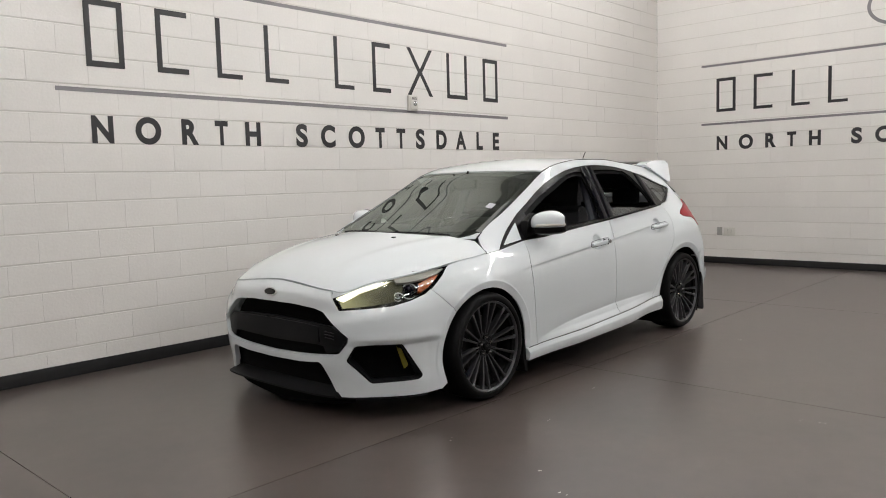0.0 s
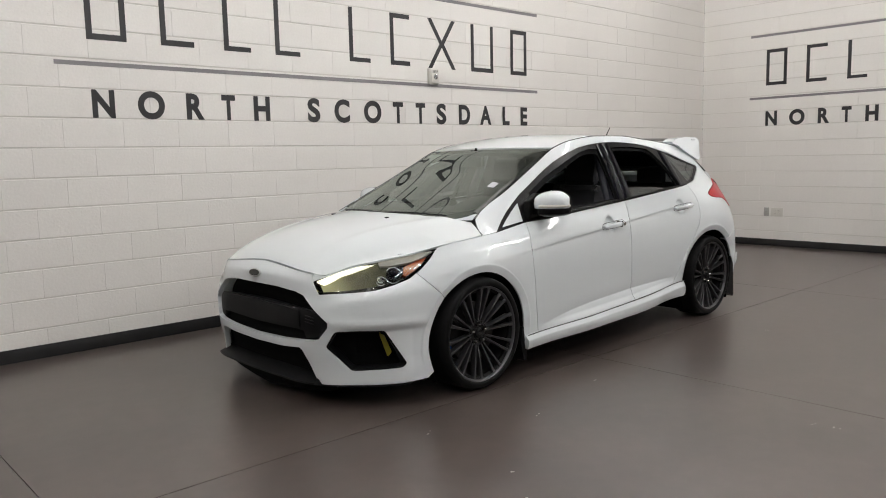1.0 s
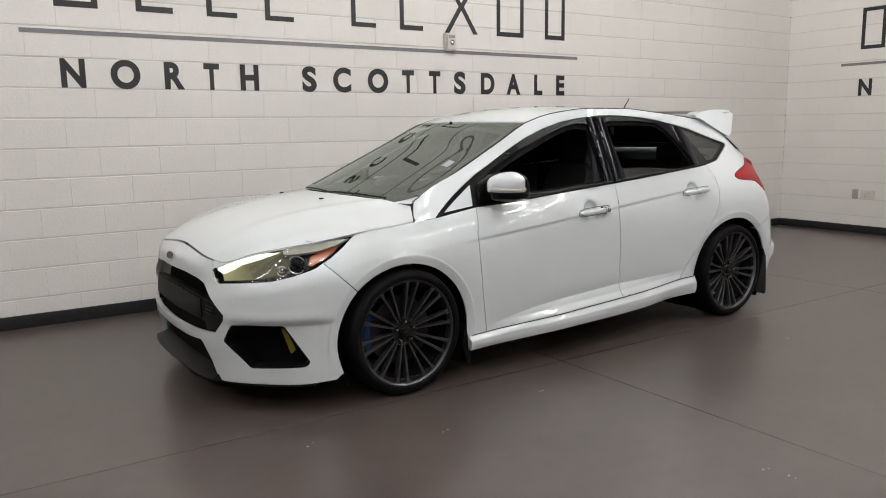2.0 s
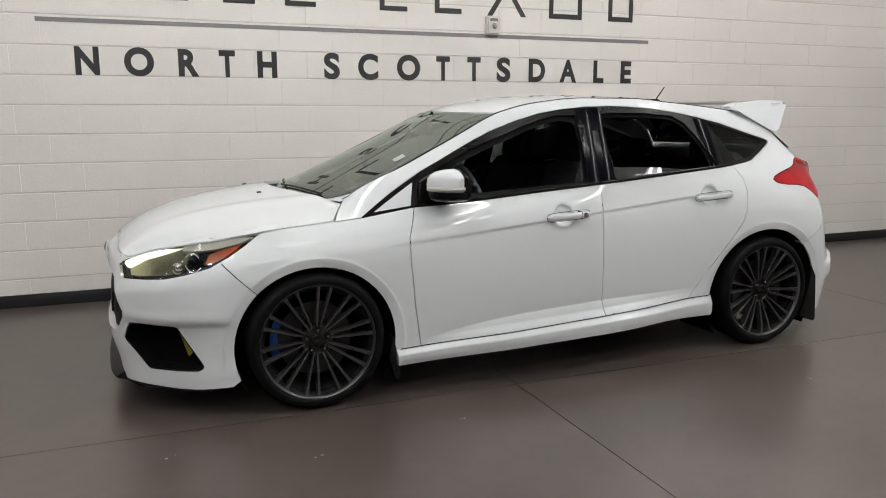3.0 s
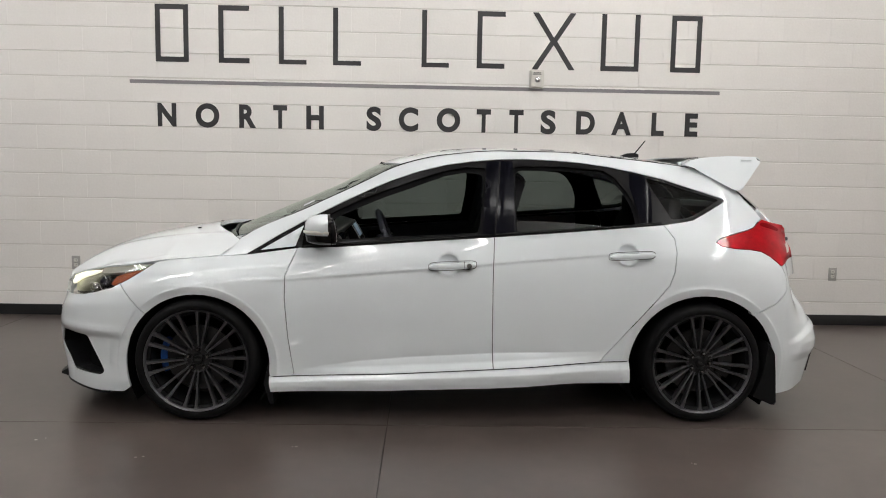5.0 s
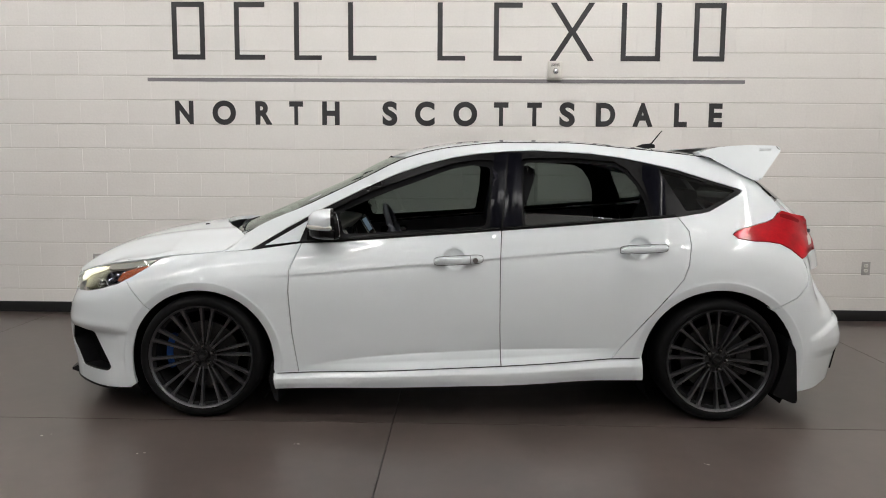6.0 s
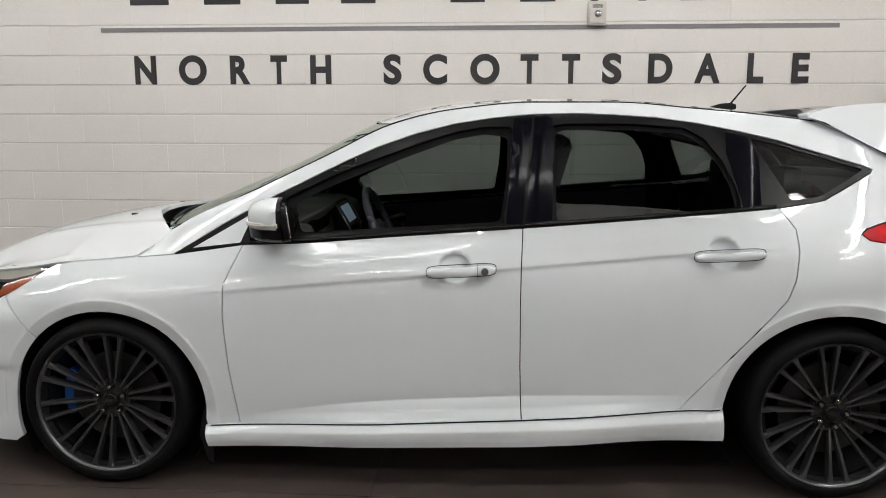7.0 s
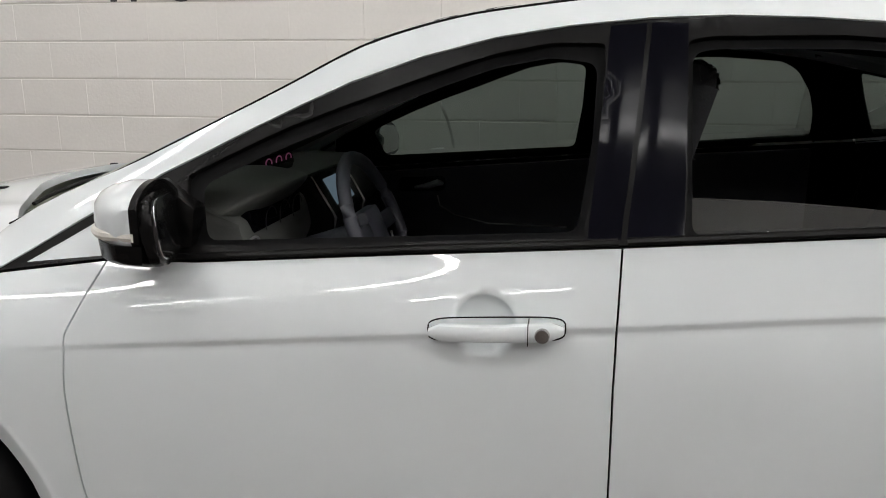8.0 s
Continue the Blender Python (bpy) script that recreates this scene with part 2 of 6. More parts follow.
# ceiling tubes, two to a fitting, running along the car
fitting = tagged(empty("ceiling_light", 0, 0, CEIL), "white twin-tube strip light, lit, on the ceiling", "ceiling light", group="strip lights")
part("housing", box_bm(-1.22, 1.22, -0.09, 0.09, -0.075, 0, bevel=0.008), FIXTURE, fitting)
for dy in (-0.055, 0.055):
    bm = bmesh.new()
    tube(bm, [(-1.18, dy, -0.10), (1.18, dy, -0.10)], 0.016, 10)
    part("tube", bm, TUBE, fitting, "lit fluorescent tube")
# the three near x = 3.8, turned crosswise, are added to brighten the east wall
LIGHT_ROWS = [(x, y) for y in (-0.5, -3.0) for x in (-7.4, -4.4, -1.4, 1.6)] + [(3.8, 0.8), (3.7, -2.0), (3.9, -4.0)] + [(-4.4, -6.0), (-1.4, -6.0), (1.6, -6.0), (4.5, -6.0), (-1.0, -10.0)]
fitting.location = (*LIGHT_ROWS[0], CEIL)
for x, y in LIGHT_ROWS[1:]:
    copy_thing(fitting, pose(x, y, CEIL, 0, 0, 90 if x > 3 else 0))


# ---- the car: smooth surfaces ----
def pchip(xs, ys):
    """Monotone cubic interpolation; returns a function of arrays."""
    xs, ys = np.asarray(xs, float), np.asarray(ys, float)
    h, dl = np.diff(xs), np.diff(ys) / np.diff(xs)
    d = np.zeros(len(xs))
    for i in range(1, len(xs) - 1):
        if dl[i - 1] * dl[i] > 0:
            w1, w2 = 2 * h[i] + h[i - 1], h[i] + 2 * h[i - 1]
            d[i] = (w1 + w2) / (w1 / dl[i - 1] + w2 / dl[i])
    d[0], d[-1] = dl[0], dl[-1]

    def f(q):
        q = np.asarray(q, float)
        i = np.clip(np.searchsorted(xs, q) - 1, 0, len(xs) - 2)
        t = (q - xs[i]) / h[i]
        lin = np.where(t < 0, ys[0] + d[0] * (q - xs[0]), ys[-1] + d[-1] * (q - xs[-1]))
        cub = (ys[i] * (1 + 2 * t) * (1 - t) ** 2 + d[i] * h[i] * t * (1 - t) ** 2
               + ys[i + 1] * t * t * (3 - 2 * t) + d[i + 1] * h[i] * t * t * (t - 1))
        return np.where((t < 0) | (t > 1), lin, cub)
    return f


def cubic(xs, ys):
    """Natural cubic spline; returns a function of arrays."""
    xs, ys = np.asarray(xs, float), np.asarray(ys, float)
    n, h = len(xs), np.diff(xs)
    a, r = np.eye(n), np.zeros(n)
    for i in range(1, n - 1):
        a[i, i - 1:i + 2] = h[i - 1], 2 * (h[i - 1] + h[i]), h[i]
        r[i] = 6 * ((ys[i + 1] - ys[i]) / h[i] - (ys[i] - ys[i - 1]) / h[i - 1])
    c = np.linalg.solve(a, r)

    def f(q):
        q = np.clip(np.asarray(q, float), xs[0], xs[-1])
        i = np.clip(np.searchsorted(xs, q) - 1, 0, n - 2)
        u, v = xs[i + 1] - q, q - xs[i]
        return (c[i] * u ** 3 + c[i + 1] * v ** 3) / (6 * h[i]) + (ys[i] / h[i] - c[i] * h[i] / 6) * u + (ys[i + 1] / h[i] - c[i + 1] * h[i] / 6) * v
    return f


FW, RW = -1.322, 1.325        # axles

# plan outline of one flank, from the middle of the nose round to the middle of the tail
PLAN_X = [-2.212, -2.204, -2.174, -2.124, -2.03, -1.925, -1.79, -1.60, -1.35, -1.0, -0.5, 0.3, 0.8, 1.3, 1.65, 1.86, 1.985, 2.075, 2.12, 2.13]
PLAN_Y = [0.0, 0.3, 0.5, 0.605, 0.722, 0.800, 0.852, 0.882, 0.900, 0.905, 0.891, 0.880, 0.880, 0.898, 0.888, 0.843, 0.750, 0.550, 0.300, 0.0]
_s = np.concatenate([[0], np.cumsum(np.hypot(np.diff(PLAN_X), np.diff(PLAN_Y)))])
_cx, _cy = cubic(_s, PLAN_X), cubic(_s, PLAN_Y)
S_END = _s[-1]

# hood: height over the ground
hood_mid = pchip([-2.25, -2.13, -2.0, -1.87, -1.74, -1.51, -1.315, -1.0], [0.64, 0.772, 0.854, 0.903, 0.936, 0.978, 1.002, 1.035])


def hood_z(x, y):
    a = np.abs(y)
    return hood_mid(x) - 0.215 * a ** 2.2 - 0.55 * np.maximum(a - 0.4, 0) ** 2 * np.clip((-1.52 - x) / 0.36, 0, 1)


# how far the flank draws in from the plan outline: rows are stations, columns heights between sill and shoulder
HEIGHTS = [0, 0.15, 0.35, 0.55, 0.7, 0.8, 0.9, 1.0]
ST_FRONT = [[0.03, 0.03, 0.0, 0.012, 0.012, 0.008, 0.016, 0.085],
            [0.03, 0.025, 0.004, 0.0, 0.012, 0.032, 0.042, 0.062],
            [0.04, 0.025, 0.012, 0.0, 0.006, 0.035, 0.085, 0.15],
            [0.012, 0.0, 0.0, 0.0, 0.01, 0.03, 0.07, 0.13],
            [0.0, 0.0, 0.0, -0.002, -0.012, -0.006, 0.03, 0.095]]
ST_SIDE = [[0.02, 0.012, 0.005, 0.0, 0.004, 0.014, 0.048, 0.108],
           [0.03, 0.018, 0.004, 0.0, 0.004, 0.010, 0.032, 0.080],
           [0.03, 0.018, 0.004, 0.0, 0.004, 0.012, 0.036, 0.064],
           [0.03, 0.02, 0.008, 0.004, 0.011, 0.024, 0.050, 0.080]]
ST_REAR = [[0.0, 0.0, 0.0, -0.006, 0.002, 0.024, 0.072, 0.14],
           [0.02, 0.01, 0.0, 0.0, 0.012, 0.035, 0.08, 0.14],
           [0.04, 0.02, 0.0, 0.0, 0.02, 0.05, 0.09, 0.14],
           [0.06, 0.03, 0.0, 0.0, 0.03, 0.06, 0.09, 0.12],
           [0.06, 0.03, 0.0, 0.0, 0.03, 0.06, 0.09, 0.12]]
ST_AT = [_s[i] for i in (0, 2, 4, 6, 8, 9, 10, 11)] + [_s[12] + 0.15] + [_s[i] for i in (13, 14, 15, 18, 19)]
_tab = np.array(ST_FRONT + ST_SIDE + ST_REAR)
NS, NV = 600, 121
_gs, _gv = np.linspace(0, S_END, NS), np.linspace(0, 1, NV)
_cols = np.array([pchip(ST_AT, _tab[:, k])(_gs) for k in range(len(HEIGHTS))])
_grid = np.array([pchip(HEIGHTS, _cols[:, i])(_gv) for i in range(NS)])
_ker = np.exp(-np.linspace(-2, 2, 25) ** 2)
_ker /= _ker.sum()
_pad = np.pad(_grid, ((12, 12), (0, 0)), mode="edge")
_grid = np.array([np.convolve(_pad[:, k], _ker, mode="valid") for k in range(NV)]).T


def table(s, v):
    a, b = np.clip(s / S_END * (NS - 1), 0, NS - 1.001), np.clip(v * (NV - 1), 0, NV - 1.001)
    i, j = a.astype(int), b.astype(int)
    p, q = a - i, b - j
    g = _grid
    return (g[i, j] * (1 - p) + g[i + 1, j] * p) * (1 - q) + (g[i, j + 1] * (1 - p) + g[i + 1, j + 1] * p) * q


def plan_normal(s):
    e = 0.004
    dx, dy = _cx(s + e) - _cx(s - e), _cy(s + e) - _cy(s - e)
    ln = np.hypot(dx, dy)
    return -dy / ln, dx / ln          # points outwards for the half with y > 0


_zx = np.array([_cx(s) for s in _gs])
_d1 = _grid[:, -1]
_nx, _ny = plan_normal(np.clip(_gs, 0.005, S_END - 0.005))
_ex, _ey = _cx(_gs) - _nx * _d1, np.maximum(_cy(_gs) - _ny * _d1, 0)
belt_side = pchip([-1.35, -1.2, -1.08, -0.62, 0.2, 1.08, 1.3, 1.5, 1.7, 1.9, 2.2], [0.863, 0.876, 0.886, 0.931, 0.998, 1.066, 1.084, 1.07, 1.02, 0.96, 0.93])
_zb = np.where(_zx < -1.2, hood_z(_ex, _ey), belt_side(_zx))
_zb = np.convolve(np.pad(_zb, 6, mode="edge"), np.ones(13) / 13, mode="valid")
# the hood's edge falls in one sweep along the top of the headlamps
_nose = _gs < _s[9]
_sy = [float(np.interp(y, _ey[_nose], _gs[_nose])) for y in (0.44, 0.504, 0.585, 0.675, 0.742, 0.775)] + [float(_s[8]) - 0.1, float(_s[8])]
_e0 = [float(np.interp(q, _gs, _zb)) for q in _sy]
_sweep = pchip(_sy, [_e0[0], 0.728, 0.763, 0.793, 0.815, 0.836, _e0[6], _e0[7]])
_drop = np.where((_gs > _sy[0]) & (_gs < _sy[7]), _sweep(_gs) - _zb, 0.0)
_zb = _zb + _drop
rail_z = pchip([-1.6, -1.22, -1.131, -0.8, -0.5, -0.292, -0.05, 0.25, 0.55, 0.85, 1.1, 1.3, 1.45, 1.55, 1.65, 1.72, 2.3], [0.86, 0.878, 0.966, 1.122, 1.265, 1.352, 1.405, 1.431, 1.431, 1.408, 1.385, 1.362, 1.325, 1.26, 1.16, 1.10, 1.0])
rail_y = pchip([-1.6, -1.22, -1.131, -0.8, -0.5, -0.292, 0.25, 0.85, 1.3, 1.45, 1.55, 1.65, 1.72, 2.3], [0.80, 0.785, 0.664, 0.630, 0.599, 0.579, 0.553, 0.545, 0.543, 0.568, 0.60, 0.645, 0.68, 0.6])


def flank(u, z, out=0.0):
    """A point of the body's side; u runs round the plan outline, positive on the near flank, z is the height."""
    u, z = np.asarray(u, float), np.asarray(z, float)
    s = np.clip(np.abs(u), 1e-4, S_END - 1e-4)
    zb = np.interp(s, _gs, _zb)
    v = (z - 0.15) / (zb - 0.15)
    x0 = _cx(s)
    y0 = _cy(s)
    d = table(s, np.clip(v, 0, 1))
    zr = np.maximum(rail_z(x0), zb + 0.01)
    w = np.clip((z - zb) / (zr - zb), 0, 1.2)
    d1 = table(s, np.ones_like(s))
    d2 = np.maximum(y0 - rail_y(x0), d1)
    cab = (x0 > -1.22) & (x0 < 1.9)
    d = np.where((v > 1) & cab, d1 + (d2 - d1) * (0.86 * w + 0.14 * w ** 3), np.where(v > 1, d1 + (z - zb) * 0.9, d))
    # shoulder crease, swelling above the sill, cups behind the handles
    cr = np.interp(x0, [-0.98, -0.13, 0.8, 1.1], [0.760, 0.833, 0.918, 0.94])
    on = np.clip((x0 + 1.0) / 0.25, 0, 1) * np.clip((1.12 - x0) / 0.3, 0, 1)
    t = np.clip((cr - z) / 0.02, 0, 40)
    ramp = np.clip(t / 0.9, 0, 1)
    d = d + on * 0.0085 * np.exp(-t / 3.2) * ramp * ramp * (3 - 2 * ramp)
    lo = np.interp(x0, [-0.80, -0.677, -0.489, -0.25, 0.194, 0.751], [0.292, 0.318, 0.342, 0.362, 0.386, 0.398])
    sill = np.interp(x0, [-0.83, 0.2, 0.76], [0.262, 0.307, 0.343])
    up2, dn2 = np.clip((x0 + 0.88) / 0.6, 0, 1), np.clip((0.90 - x0) / 0.55, 0, 1)
    on2 = up2 * up2 * (3 - 2 * up2) * dn2 * dn2 * (3 - 2 * dn2)
    d = d - on2 * 0.026 * np.clip((lo - z) / np.maximum(lo - sill, 0.04), 0, 1) - on2 * 0.014 * np.clip((sill + 0.036 - z) / 0.03, 0, 1) + on2 * 0.006 * np.exp(-np.abs(z - lo) / np.where(z > lo, 0.05, 0.02))
    for hx, hz in ((-0.040, 0.852), (0.892, 0.913)):
        r2 = ((x0 - hx) / 0.056) ** 2 + ((z - hz) / 0.053) ** 2
        d = d + 0.024 * np.clip(1 - r2 ** 1.5, 0, 1) ** 0.9
    for ac, az, ar in ((FW, 0.318, 0.366), (1.305, 0.318, 0.386)):
        rr = np.hypot(x0 - ac, z - az)
        d = d - np.clip((ar + 0.052 - rr) / 0.012, 0, 1) * np.clip((z - 0.2) / 0.12, 0, 1) * (0.007 - 0.018 * np.clip((ar + 0.05 - rr) / 0.05, 0, 1))
    on3 = np.clip((x0 + 2.15) / 0.08, 0, 1) * np.clip((-1.66 - x0) / 0.12, 0, 1)
    d = d + on3 * 0.020 * np.clip((0.468 - z) / 0.03, 0, 1) * np.clip((z - 0.14) / 0.16, 0, 1) - on3 * 0.006 * np.exp(-((z - 0.485) / 0.025) ** 2)
    # tail corners draw in above the bumper
    on4 = np.clip((x0 - 1.72) / 0.23, 0, 1)
    d = d + on4 * on4 * (3 - 2 * on4) * np.interp(z, [0.2, 0.448, 0.548, 0.667, 0.776, 0.87, 0.90], [0.035, 0.035, 0.06, 0.115, 0.14, 0.125, 0.04])
    nx, ny = plan_normal(np.clip(s, 0.005, S_END - 0.005))
    k = d - out
    y = np.maximum(y0 - ny * k, 0)
    return np.stack([x0 - nx * k, np.where(u >= 0, -y, y), z], axis=-1)


def flank_out(out):
    return lambda p: flank(p[:, 0], p[:, 1], out)


def at_x(x, z):
    """The u on the near flank where the body's side has this x at this height."""
    a, b = 0.05, S_END - 0.05
    for _ in range(26):
        m = (a + b) / 2
        if float(flank(m, z)[0]) < x:
            a = m
        else:
            b = m
    return a


def at_y(y, z):
    """The u on the nose where the body is this far from the middle."""
    a, b = 0.0, float(_s[6])
    for _ in range(26):
        m = (a + b) / 2
        if -float(flank(m, z)[1]) < y:
            a = m
        else:
            b = m
    return a


def side_pts(pts):
    return [(at_x(x, z), z) for x, z in pts]


def nose_pts(pts):
    return [(at_y(y, z), z) for y, z in pts]


def smoothed(f, h=0.09):
    """The same curve with its bends spread out."""
    ks = np.linspace(-1, 1, 13)
    ws_ = np.exp(-2.5 * ks ** 2)
    ws_ /= ws_.sum()
    return lambda q: sum(w * f(np.asarray(q, float) + h * k) for w, k in zip(ws_, ks))


top_mid = smoothed(pchip([-1.42, -1.30, -1.1, -0.7, -0.42, -0.25, 0.0, 0.3, 0.6, 0.92, 1.2, 1.45], [0.913, 0.970, 1.057, 1.231, 1.360, 1.408, 1.447, 1.460, 1.456, 1.432, 1.402, 1.372]))
edge_z = pchip([-1.6, -1.131, -0.8, -0.5, -0.292, -0.05, 0.25, 0.55, 0.85, 1.1, 1.3, 1.5], [0.75, 0.966, 1.122, 1.265, 1.352, 1.405, 1.431, 1.431, 1.408, 1.385, 1.362, 1.34])
edge_y = smoothed(pchip([-1.6, -1.131, -0.8, -0.5, -0.292, 0.25, 0.85, 1.3, 1.5], [0.712, 0.664, 0.630, 0.599, 0.579, 0.553, 0.545, 0.543, 0.54]))


def top(x, w, out=0.0):
    """Windscreen and roof; w runs from -1 at the near edge to 1 at the far edge."""
    e = edge_z(x)
    z = e + (np.maximum(top_mid(x), e + 0.01) - e) * (1 - np.abs(w) ** 2.0)
    return np.stack([x, w * edge_y(x), z + out], axis=-1)


def top_out(out):
    return lambda p: top(p[:, 0], p[:, 1], out)


hatch_mid = pchip([0.70, 0.85, 0.95, 1.1, 1.25, 1.38], [2.10, 2.075, 2.03, 1.885, 1.70, 1.48])


def hatch(p):
    y, z = p[:, 0], p[:, 1]
    return np.stack([hatch_mid(z) - (0.20 + 0.08 * np.clip((1.05 - z) / 0.15, 0, 1)) * np.abs(y / 0.7) ** 2.2, y, z], axis=-1)


def inside(q, poly):
    x, y = q
    r = False
    j = len(poly) - 1
    for i in range(len(poly)):
        (xi, yi), (xj, yj) = poly[i], poly[j]
        if (yi > y) != (yj > y) and x < (xj - xi) * (y - yi) / (yj - yi) + xi:
            r = not r
        j = i
    return r


def dense(poly, step):
    res = []
    for i, a in enumerate(poly):
        b = poly[(i + 1) % len(poly)]
        n = max(1, int(math.hypot(b[0] - a[0], b[1] - a[1]) / step))
        res += [(a[0] + (b[0] - a[0]) * k / n, a[1] + (b[1] - a[1]) * k / n) for k in range(n)]
    return res


def rounded(poly, r, n=4):
    """Rounds the corners of an outline."""
    res = []
    k = len(poly)
    for i in range(k):
        p, a, b = Vector(poly[i]), Vector(poly[i - 1]), Vector(poly[(i + 1) % k])
        da, db = (a - p), (b - p)
        ra, rb = min(r, da.length * 0.45), min(r, db.length * 0.45)
        if ra < 1e-4 or rb < 1e-4:
            res.append(tuple(p))
            continue
        q0, q1 = p + da.normalized() * ra, p + db.normalized() * rb
        for j in range(n + 1):
            t = j / n
            c = q0 * (1 - t) ** 2 + p * 2 * t * (1 - t) + q1 * t * t
            res.append((c.x, c.y))
    return res


def shrink(poly, g):
    k = len(poly)
    area = sum(poly[i - 1][0] * poly[i][1] - poly[i][0] * poly[i - 1][1] for i in range(k))
    sg = 1 if area > 0 else -1
    res = []
    for i in range(k):
        a, p, b = Vector(poly[i - 1]), Vector(poly[i]), Vector(poly[(i + 1) % k])
        n1, n2 = (p - a), (b - p)
        n1, n2 = Vector((-n1.y, n1.x)).normalized() * sg, Vector((-n2.y, n2.x)).normalized() * sg
        m = n1 + n2
        m = m.normalized() * min(2 * g, g / max(0.3, m.length / 2)) if m.length > 1e-6 else n1 * g
        res.append((p.x + m.x, p.y + m.y))
    return res


from mathutils.geometry import delaunay_2d_cdt


def skin(name, outer, surface, mat, parent, holes=(), lines=(), step=0.022, gap=0.002, flange=0.016, hole_flange=None, label="", outward=None, mirror=False):
    """A panel of the body: an outline in the surface's own coordinates, meshed and laid on the surface, with turned-in edges."""
    outer = dense(shrink(outer, gap) if gap else outer, step)
    holes = [dense(h, step) for h in holes]
    coords, edges = [], []
    for loop in [outer] + holes:
        o = len(coords)
        coords += [Vector(p) for p in loop]
        edges += [(o + i, o + (i + 1) % len(loop)) for i in range(len(loop))]
    lox, hix = min(p[0] for p in outer), max(p[0] for p in outer)
    loy, hiy = min(p[1] for p in outer), max(p[1] for p in outer)
    nb = np.array([tuple(c) for c in coords])
    for ln in lines:
        last = None
        for q in ln:
            if inside(q, outer) and not any(inside(q, h) for h in holes) and np.min(np.sum((nb - q) ** 2, axis=1)) > (0.25 * step) ** 2:
                coords.append(Vector(q))
                if last is not None:
                    edges.append((last, len(coords) - 1))
                last = len(coords) - 1
            else:
                last = None
    nb = np.array([tuple(c) for c in coords])
    for i in range(int((hix - lox) / step) + 1):
        for j in range(int((hiy - loy) / step) + 1):
            q = (lox + (i + 0.5) * step, loy + (j + 0.5) * step)
            if inside(q, outer) and not any(inside(q, h) for h in holes) and np.min(np.sum((nb - q) ** 2, axis=1)) > (0.45 * step) ** 2:
                coords.append(Vector(q))
    vs, _, fs, *_ = delaunay_2d_cdt(coords, edges, [], 0, 1e-6)
    faces = []
    for f in fs:
        c = ((vs[f[0]].x + vs[f[1]].x + vs[f[2]].x) / 3, (vs[f[0]].y + vs[f[1]].y + vs[f[2]].y) / 3)
        if inside(c, outer) and not any(inside(c, h) for h in holes):
            faces.append(tuple(f))
    uv = np.array([(v.x, v.y) for v in vs])
    P = surface(uv)
    e = 0.003
    N = np.cross(surface(uv + [e, 0]) - surface(uv - [e, 0]), surface(uv + [0, e]) - surface(uv - [0, e]))
    N /= np.maximum(np.linalg.norm(N, axis=1, keepdims=True), 1e-9)
    ref = np.array(outward) if outward else None
    side = np.sum(N * ref) if ref is not None else np.sum(N * (P - np.array([0, 0, 0.55])))
    if side < 0:
        N = -N
    fl = []
    for f in faces:
        n = np.cross(P[f[1]] - P[f[0]], P[f[2]] - P[f[0]])
        fl.append(f if np.dot(n, N[f[0]]) >= 0 else f[::-1])
    count = {}
    for f in fl:
        for k in range(3):
            a, b = f[k], f[(k + 1) % 3]
            count[(a, b)] = count.get((a, b), 0) + 1
    rim = [(a, b) for (a, b) in count if (b, a) not in count]
    verts, normals = list(map(tuple, P)), list(map(tuple, N))
    faces = list(fl)
    if flange:
        holeset = [np.array(h) for h in holes]
        top_i, low_i = {}, {}
        for a, b in rim:
            for i in (a, b):
                if i not in top_i:
                    dep = flange
                    if hole_flange and any(np.min(np.sum((h - uv[i]) ** 2, axis=1)) < 1e-8 for h in holeset):
                        dep = hole_flange
                    top_i[i] = len(verts)
                    verts.append(tuple(P[i]))
                    normals.append((0, 0, 0))
                    low_i[i] = len(verts)
                    verts.append(tuple(P[i] - N[i] * dep))
                    normals.append((0, 0, 0))
            faces.append((top_i[b], top_i[a], low_i[a], low_i[b]))
    if mirror:
        verts = [(x, -y, z) for x, y, z in verts]
        normals = [(x, -y, z) for x, y, z in normals]
        faces = [f[::-1] for f in faces]
    me = bpy.data.meshes.new(name)
    me.from_pydata(verts, [], faces)
    me.materials.append(mat)
    for p in me.polygons:
        p.use_smooth = True
    me.normals_split_custom_set_from_vertices(normals)
    return mesh_part(name, me, parent, label)


def both(name, outer, surface, mat, parent, **k):
    """The same panel on both flanks."""
    a = skin(name, outer, surface, mat, parent, **k)
    par = k.get("far_parent", parent)
    me = a.data.copy()
    nv = np.empty(len(me.vertices) * 3)
    me.vertices.foreach_get("co", nv)
    cn = [tuple(n.vector) for n in a.data.corner_normals]
    nv = nv.reshape(-1, 3)
    nv[:, 1] *= -1
    faces = [tuple(p.vertices)[::-1] for p in me.polygons]
    loops = [cn[p.loop_start:p.loop_start + p.loop_total][::-1] for p in me.polygons]
    m2 = bpy.data.meshes.new(name)
    m2.from_pydata([tuple(v) for v in nv], [], faces)
    m2.materials.append(mat)
    for p in m2.polygons:
        p.use_smooth = True
    m2.normals_split_custom_set([(x, -y, z) for lp in loops for x, y, z in lp])
    b = mesh_part(name, m2, par, k.get("label", ""))
    return a, b


def arc(cx, cz, r, a0, a1, n=18):
    return [(cx + r * math.cos(radians(a0 + (a1 - a0) * i / n)), cz + r * math.sin(radians(a0 + (a1 - a0) * i / n))) for i in range(n + 1)]


